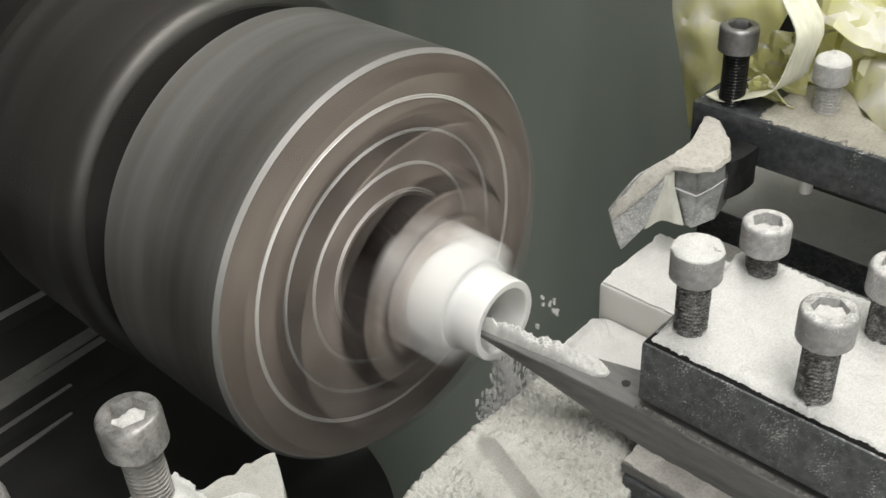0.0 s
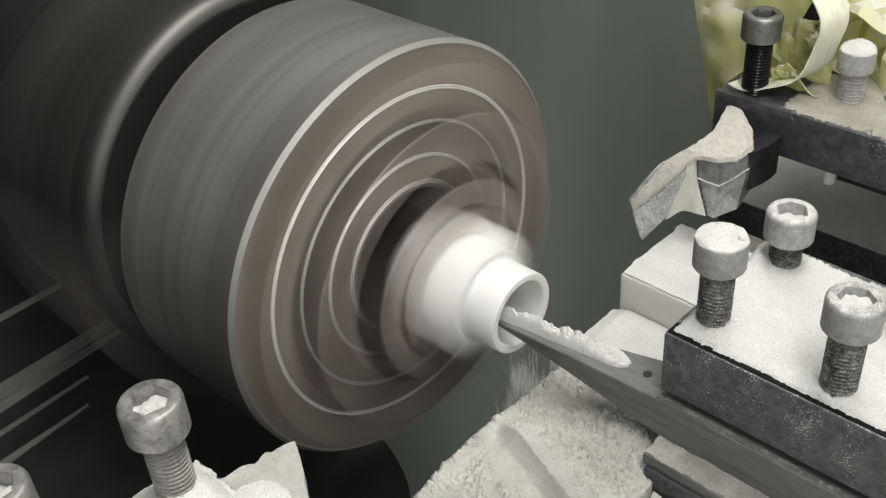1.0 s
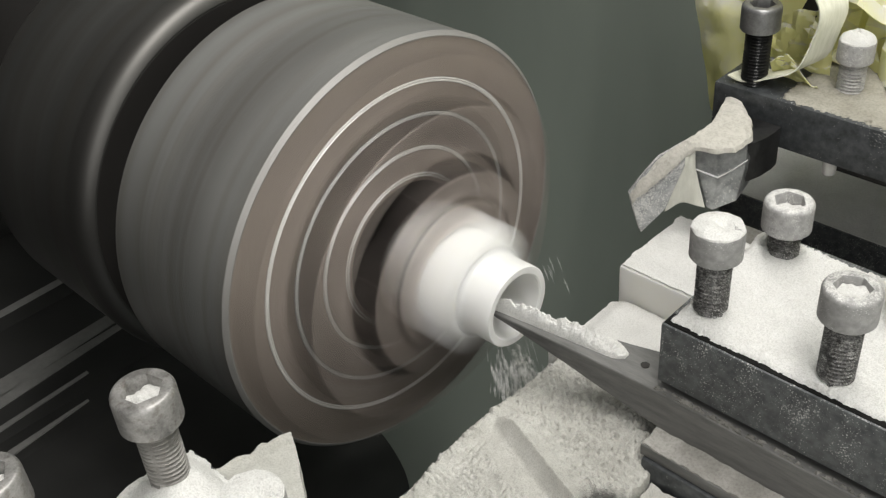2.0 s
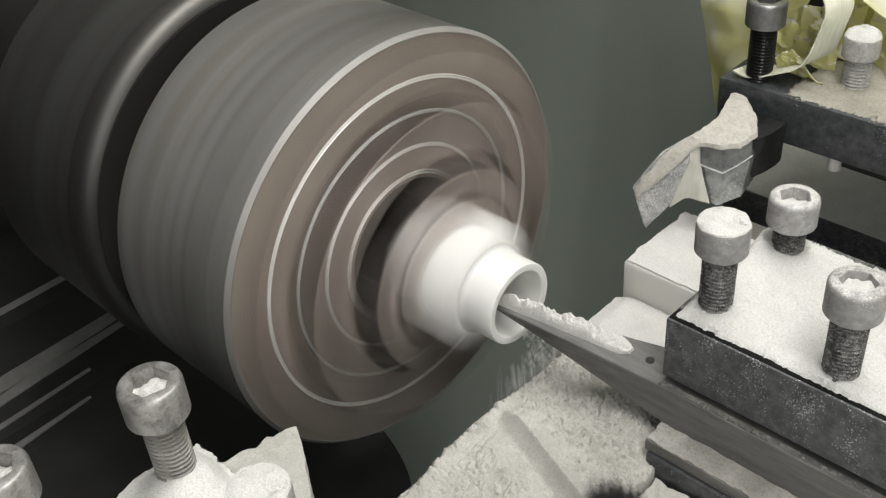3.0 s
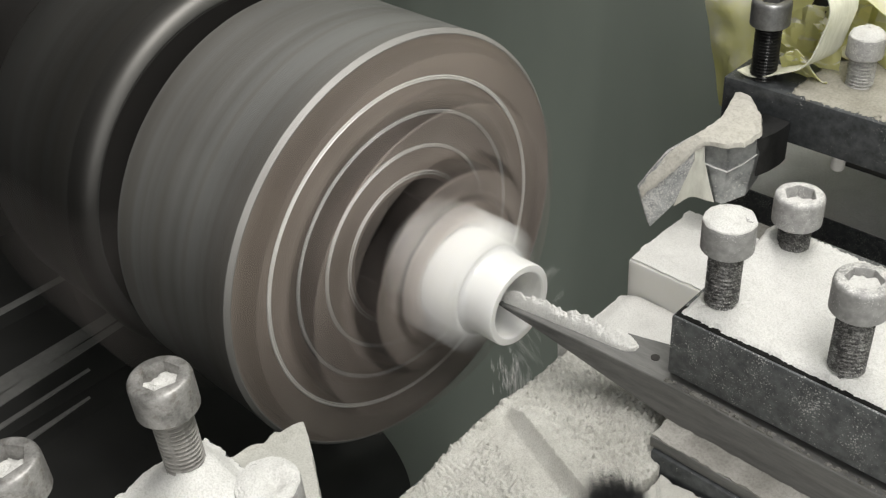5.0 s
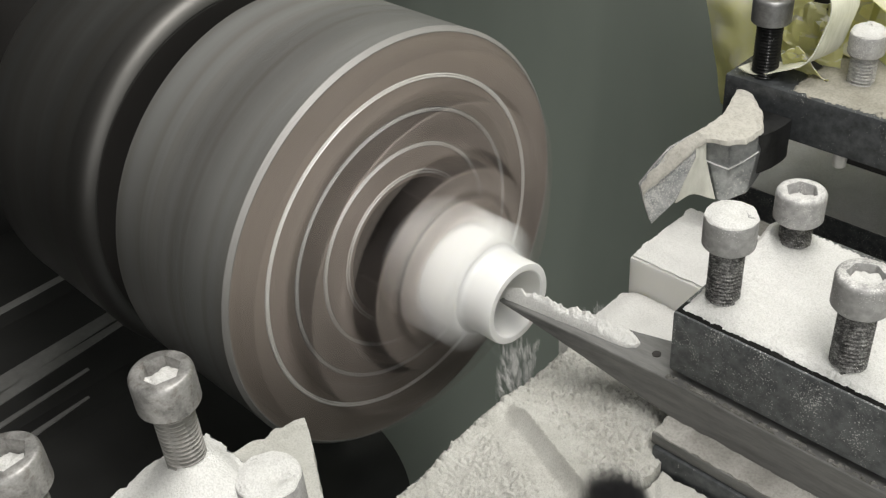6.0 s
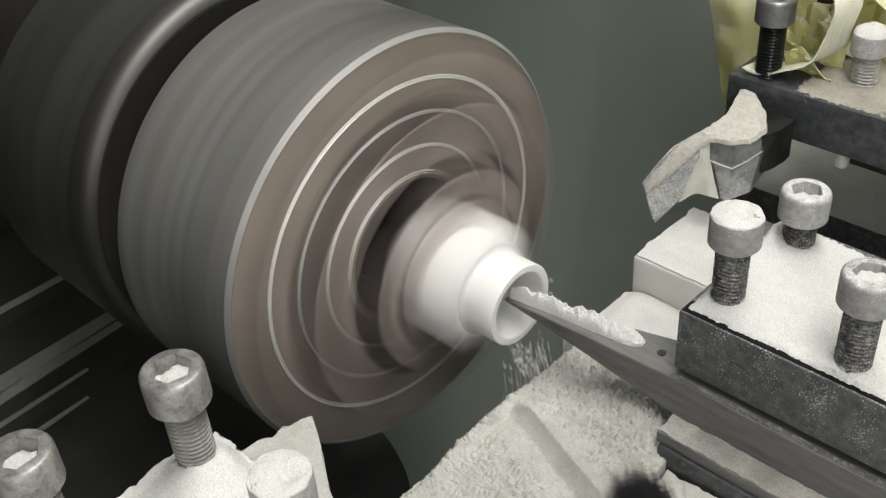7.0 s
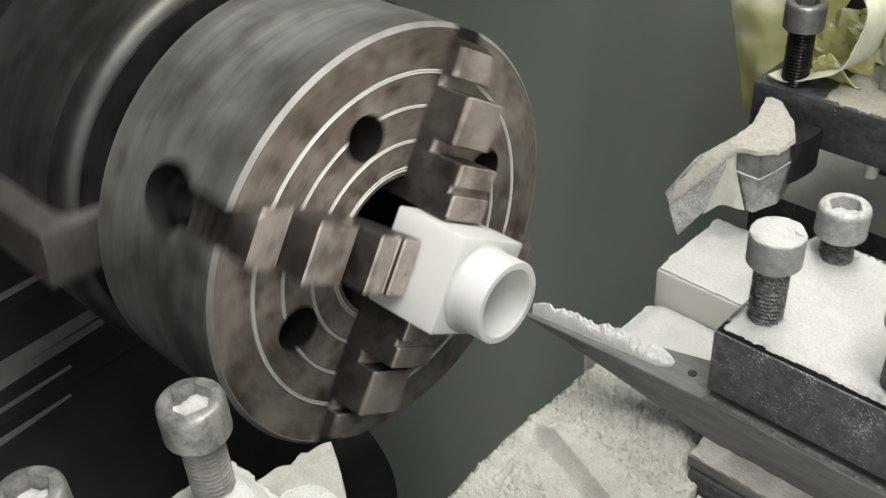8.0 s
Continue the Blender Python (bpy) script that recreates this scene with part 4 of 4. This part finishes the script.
            if prev:
                for j in range(n):
                    bm.faces.new((prev[j], row[j], row[j + 1], prev[j + 1]))
            prev = row
    bmesh.ops.recalc_face_normals(bm, faces=bm.faces)
    part("powder_crust", bm, M_CRUST, ob, "cake of white powder")
    # fine pale thread stuck across the head
    bm = bmesh.new()
    pr = None
    for x, y, z in ((0.0780, 0.1022, 0.0225), (0.0800, 0.1034, 0.0212), (0.0856, 0.1046, 0.0200), (0.0915, 0.1058, 0.0192), (0.0952, 0.1120, 0.0215), (0.0988, 0.1180, 0.0252)):
        ring = [bm.verts.new((x + 0.0002, y - 0.0006 + dy, z + dz)) for dy, dz in ((-0.0004, 0), (0, 0.0005), (0.0004, 0), (0, -0.0005))]
        if pr:
            for k in range(4):
                bm.faces.new((pr[k], pr[(k + 1) % 4], ring[(k + 1) % 4], ring[k]))
        pr = ring
    part("thread_chip", bm, M_PLASTIC, ob, "fine white plastic thread")


def crumpled(points_fn, nu, nv, thick, amp, scale, seed):
    """A crumpled sheet of paper with thickness, over a surface given by points_fn(u, v): flat facets between sharp creases."""
    bm = bmesh.new()
    rows = []
    for i in range(nu + 1):
        row = []
        for j in range(nv + 1):
            p = Vector(points_fn(i / nu, j / nv))
            q = p * scale + Vector((seed, seed * 0.7, seed * 0.3))
            d = noise.voronoi(q)[0]
            crease = abs(noise.noise(q * 0.45)) * 1.6
            a = (d[1] - d[0]) * 0.8 - crease + 0.35 * noise.noise(q * 2.3)
            row.append(bm.verts.new(p + Vector((0.15, -0.85, 0.75)) * amp * a))
        rows.append(row)
    for p, q in zip(rows, rows[1:]):
        for j in range(nv):
            bm.faces.new((p[j], q[j], q[j + 1], p[j + 1]))
    bmesh.ops.triangulate(bm, faces=bm.faces[:], quad_method="SHORT_EDGE")
    bmesh.ops.recalc_face_normals(bm, faces=bm.faces)
    bmesh.ops.solidify(bm, geom=bm.faces[:], thickness=thick)
    return bm


def masking_paper():
    ob = carried(empty("masking_paper", (0.12, 0.19, 0.0425), "crumpled yellow masking paper over the rear holder, whitened by powder", "paper"))
    # rolled tube round the black screw, open towards the front
    def tube(u, v):
        th = radians(-103 + 205 * u)
        r = 0.0305 + 0.0008 * math.sin(7 * th)
        return (0.0750 + r * math.cos(th) + 0.004 * v, 0.1500 + 0.0075 * math.sin(th * 0.5 + 0.6) + 0.018 * v, 0.0752 + r * math.sin(th))
    part("roll", crumpled(tube, 90, 14, 0.0007, 0.0011, 120, 1.0), M_ROLL, ob, "curled white-edged paper roll", 60)
    # upright sheet at the left, behind the screw
    def left(u, v):
        x0 = 0.0370 - 0.013 * v - 0.0135 * min(1, v / 0.45) + 0.0035 * max(0, v - 0.45)
        return (x0 + (0.105 - 0.006 * v - x0) * u, 0.190 - 0.016 * math.sin(math.pi * u) * (1 - 0.5 * v) + 0.012 * u + 0.013 * v, 0.000 + 0.137 * v)
    part("upright_sheet", crumpled(left, 30, 30, 0.0005, 0.0050, 42, 5.0), M_PAPER, ob, "", 24)
    # drape to the right, over the holder
    def drape(u, v):
        x = 0.090 + 0.23 * u
        fwd = 0.026 * min(1, max(0, (x - 0.118) / 0.03))
        return (x, 0.190 - fwd * (1 - 0.6 * v) + 0.075 * v - 0.010 * math.sin(3.2 * math.pi * u) * v, 0.0445 + 0.075 * v ** 0.7)
    part("draped_sheet", crumpled(drape, 52, 30, 0.0005, 0.0120, 70, 9.0), M_PAPER, ob, "", 24)
    # the fold that bridges roll and drape on top
    def fold(u, v):
        x = 0.056 + 0.15 * u
        low = 0.090 - 0.30 * max(0.0, x - 0.075) if x < 0.15 else 0.0675
        return (x, 0.186 + 0.010 * math.sin(40 * x) + 0.055 * v + 0.010 * u, low + 0.002 * math.sin(150 * x) + 0.050 * v - 0.010 * v * v)
    part("top_fold", crumpled(fold, 46, 20, 0.0005, 0.0115, 62, 13.0), M_PAPER, ob, "", 24)
    # scraps inside the roll
    def scrap(u, v):
        return (0.068 + 0.036 * u, 0.178 - 0.010 * v * (1 - v), 0.043 + (0.020 + 0.016 * u) * v)
    part("torn_scrap", crumpled(scrap, 22, 18, 0.0005, 0.0075, 105, 17.0), M_PAPER, ob, "torn yellow scrap", 24)
    def tuft(u, v):
        return (0.082 + 0.024 * u, 0.166 - 0.005 * v, 0.043 + 0.014 * v * (0.6 + 0.4 * math.sin(5 * u)))
    part("torn_scrap", crumpled(tuft, 16, 10, 0.0005, 0.0060, 150, 23.0), M_PAPER, ob, "torn yellow scrap", 24)
    # black panel added where only shade lies behind the scrap
    part("gap_shade_panel", prism([(0.085, 0.050), (0.100, 0.062), (0.100, 0.090), (0.090, 0.084), (0.083, 0.066)], 0.1800, 0.1815, axis="Y"), M_GAPSHADE, ob, "black panel painted as the shaded gap behind the scrap")


rear_holder()
grooving_tool()
masking_paper()


# ---- brush and flying chips ----
def brush():
    ob = empty("chip_brush", (0, 0, 0), "black bristle chip brush sweeping powder off the tool plate", "brush")
    rnd = random.Random(5)
    bm = bmesh.new()
    for k in range(1100):
        a, b = rnd.uniform(-1, 1), rnd.uniform(-1, 1)
        root = Vector((a * 0.009, b * 0.006, 0.066))
        tip = Vector((a * 0.0075 + rnd.gauss(0, 0.0022), b * 0.007 + rnd.gauss(0, 0.0018), rnd.uniform(-0.004, 0.012) + 0.008 * a * a))
        r = 0.00022
        lo = [bm.verts.new(root + Vector((r * 1.5 * math.cos(t), r * 1.5 * math.sin(t), 0))) for t in (0, 2.09, 4.19)]
        mid = root.lerp(tip, 0.55) + Vector((rnd.gauss(0, 0.0008), rnd.gauss(0, 0.0008), 0))
        mi = [bm.verts.new(mid + Vector((r * math.cos(t), r * math.sin(t), 0))) for t in (0, 2.09, 4.19)]
        e = bm.verts.new(tip)
        for i in range(3):
            j = (i + 1) % 3
            bm.faces.new((lo[i], lo[j], mi[j], mi[i])), bm.faces.new((mi[i], mi[j], e))
    part("bristles", bm, M_BRISTLE, ob, "soft black bristles", 60)
    part("ferrule", boxed(-0.0125, 0.0125, -0.008, 0.008, 0.064, 0.084, 0.002), M_BAR, ob, "dull metal ferrule")
    part("handle", boxed(-0.013, 0.013, -0.006, 0.006, 0.083, 0.18, 0.004), M_HANDLE, ob, "dark wooden handle")
    return ob


BRUSH = brush()


def chips():
    """White flakes thrown off the bore: each waits inside the work, flies once, and comes to rest on the tray."""
    rnd = random.Random(11)
    out, kinds = [], []
    for k in range(7):
        bm = bmesh.new()
        for i in range((85, 85, 85, 30, 30, 30, 8)[k]):
            c = Vector([max(-2, min(2, rnd.gauss(0, 1))) * s for s in ((0.0028, 0.0034, 0.0062) if k < 6 else (0.0035, 0.0040, 0.0060))])
            w, l = rnd.uniform(0.00035, 0.0008), rnd.uniform(0.0006, 0.0018)
            t = rnd.uniform(-0.5, 0.5)
            p = [c + Vector((-w, 0, -l)), c + Vector((w, 0.0002, -l * 0.8)), c + Vector((w + t * w, 0, l)), c + Vector((-w + t * w, -0.0002, l * 0.9))]
            a, b = [bm.verts.new(v) for v in p], [bm.verts.new(v + Vector((0, 0.00025, 0))) for v in p]
            bm.faces.new(a), bm.faces.new(b[::-1])
            for m in range(4):
                bm.faces.new((a[m], b[m], b[(m + 1) % 4], a[(m + 1) % 4]))
        me = bpy.data.meshes.new("flying_chips")
        bm.to_mesh(me)
        bm.free()
        me.materials.append(M_PLASTIC)
        kinds.append(me)
    for k in range(300):
        ob = new("flying_chips", kinds[6 if k % 9 == 0 else k % 3 + 3 * (k > 105)])
        tagged(ob, "spray of fine white plastic chips falling from the bore", "chips", kind="stuff")
        t0 = -0.45 + 7.75 * (k / 300) ** 1.3 + rnd.uniform(-0.05, 0.05)
        lip = Vector((0.0665, rnd.uniform(-0.013, 0.004), -0.0215 + rnd.uniform(-0.003, 0.004)))
        vel = Vector((rnd.uniform(-0.02, 0.13), rnd.gauss(0.0, 0.05), rnd.gauss(-0.03, 0.06)))
        if k % 9 == 0:
            vel = Vector((rnd.uniform(0.0, 0.2), rnd.uniform(0.1, 0.5), rnd.uniform(0.2, 0.9)))
        out.append((ob, t0, lip, vel, rnd.uniform(0, 360)))
    return out


CHIPS = chips()


# ---- what moves ----
CARRIAGE = [(0.0, 0.0, 0.0), (0.5, 0.0, 0.0008), (1.0, 0.0, 0.0020), (1.5, 0.0, 0.0027), (3.0, 0.0, 0.0051), (3.5, 0.0, 0.0061), (4.0, 0.0, 0.0067), (4.5, 0.0, 0.0076),
            (6.0, 0.0, 0.0099), (6.5, 0.0, 0.0109), (7.0, 0.0, 0.0118), (7.3, 0.0003, 0.0118), (7.5, 0.0110, 0.0117), (7.7, 0.0140, 0.0119), (8.0, 0.0186, 0.0121)]
SWEEP = [(0.0, 0.166, -0.059, -0.012), (1.0, 0.154, -0.057, -0.012), (1.5, 0.1482, -0.0523, -0.012), (3.0, 0.1472, -0.047, -0.012), (3.5, 0.1459, -0.0476, -0.012), (4.0, 0.1456, -0.0448, -0.012), (4.5, 0.1456, -0.0446, -0.012), (6.0, 0.1444, -0.0424, -0.012), (6.5, 0.1478, -0.0362, -0.012), (7.0, 0.1499, -0.0377, -0.012), (7.3, 0.149, -0.038, -0.012), (7.5, 0.17, -0.044, -0.006), (7.7, 0.195, -0.057, 0.004), (8.0, 0.205, -0.064, 0.008)]


def spin_speed(s):
    """Degrees a second, s seconds before the clip's end: the spindle runs down at the end."""
    return min(2610.0, 45 + 4900 * s)


def motions():
    angle, rows = 0.0, []
    for k in range(240, -1, -1):
        rows.append((k / FPS, angle))
        for j in range(10):
            angle -= spin_speed(8.0 - (k - (j + 0.5) / 10) / FPS) / FPS / 10
    rows.reverse()
    for ob in SPUN:
        at = ob.matrix_basis.translation.copy()
        walk(ob, [(t, Matrix.Translation(at) @ about_x(a)) for t, a in rows])
    for ob in CARRIED:
        base = ob.matrix_basis.copy()
        walk(ob, [(t, Matrix.Translation((dx, dy, 0)) @ base) for t, dx, dy in CARRIAGE])
    slant = Vector((0.038, -0.046, 0.032)).to_track_quat("Z", "Y").to_matrix().to_4x4()
    rows = []
    for k in range(121):
        t = k / 15
        (t0, *p), (t1, *q) = next((a, c) for a, c in zip(SWEEP, SWEEP[1:]) if t <= c[0] + 1e-6)
        f = (t - t0) / (t1 - t0)
        x, y, z = (u + (v - u) * f for u, v in zip(p, q))
        stroke = math.sin(2 * math.pi * 4 * t)
        rows.append((t, Matrix.Translation((x + 0.0018 * stroke, y + 0.0012 * stroke, z)) @ slant))
    walk(BRUSH, rows)
    hidden = Vector((0.0200, 0.0, 0.0))

    def fall(lip, vel, turn, dt):
        slow = 0.12 * (1 - math.exp(-dt / 0.12))          # air drag on light flakes
        p = lip + vel * slow + Vector((0, 0, -0.5 * (dt - slow)))
        return pose(p.x, p.y, max(p.z, -0.950), 40 * dt, 0, turn + 60 * dt)

    for ob, t0, lip, vel, turn in CHIPS:
        if t0 > 0.0:
            rows = [(0.0, pose(*hidden, 0, 0, turn))]
            if t0 > 0.05:
                rows.append((t0, pose(*hidden, 0, 0, turn)))
        else:
            rows = [(0.0, fall(lip, vel, turn, -t0))]
        for j in range(21):
            t = t0 + 0.0334 + 0.0667 * j
            if t > rows[-1][0] + 0.02:
                rows.append((t, fall(lip, vel, turn, 0.0667 * j)))
        rows = [r for r in rows if r[0] < 7.98]
        walk(ob, rows + [(8.0, fall(lip, vel, turn, max(0.0, 8.0 - t0 - 0.0334)))])


motions()
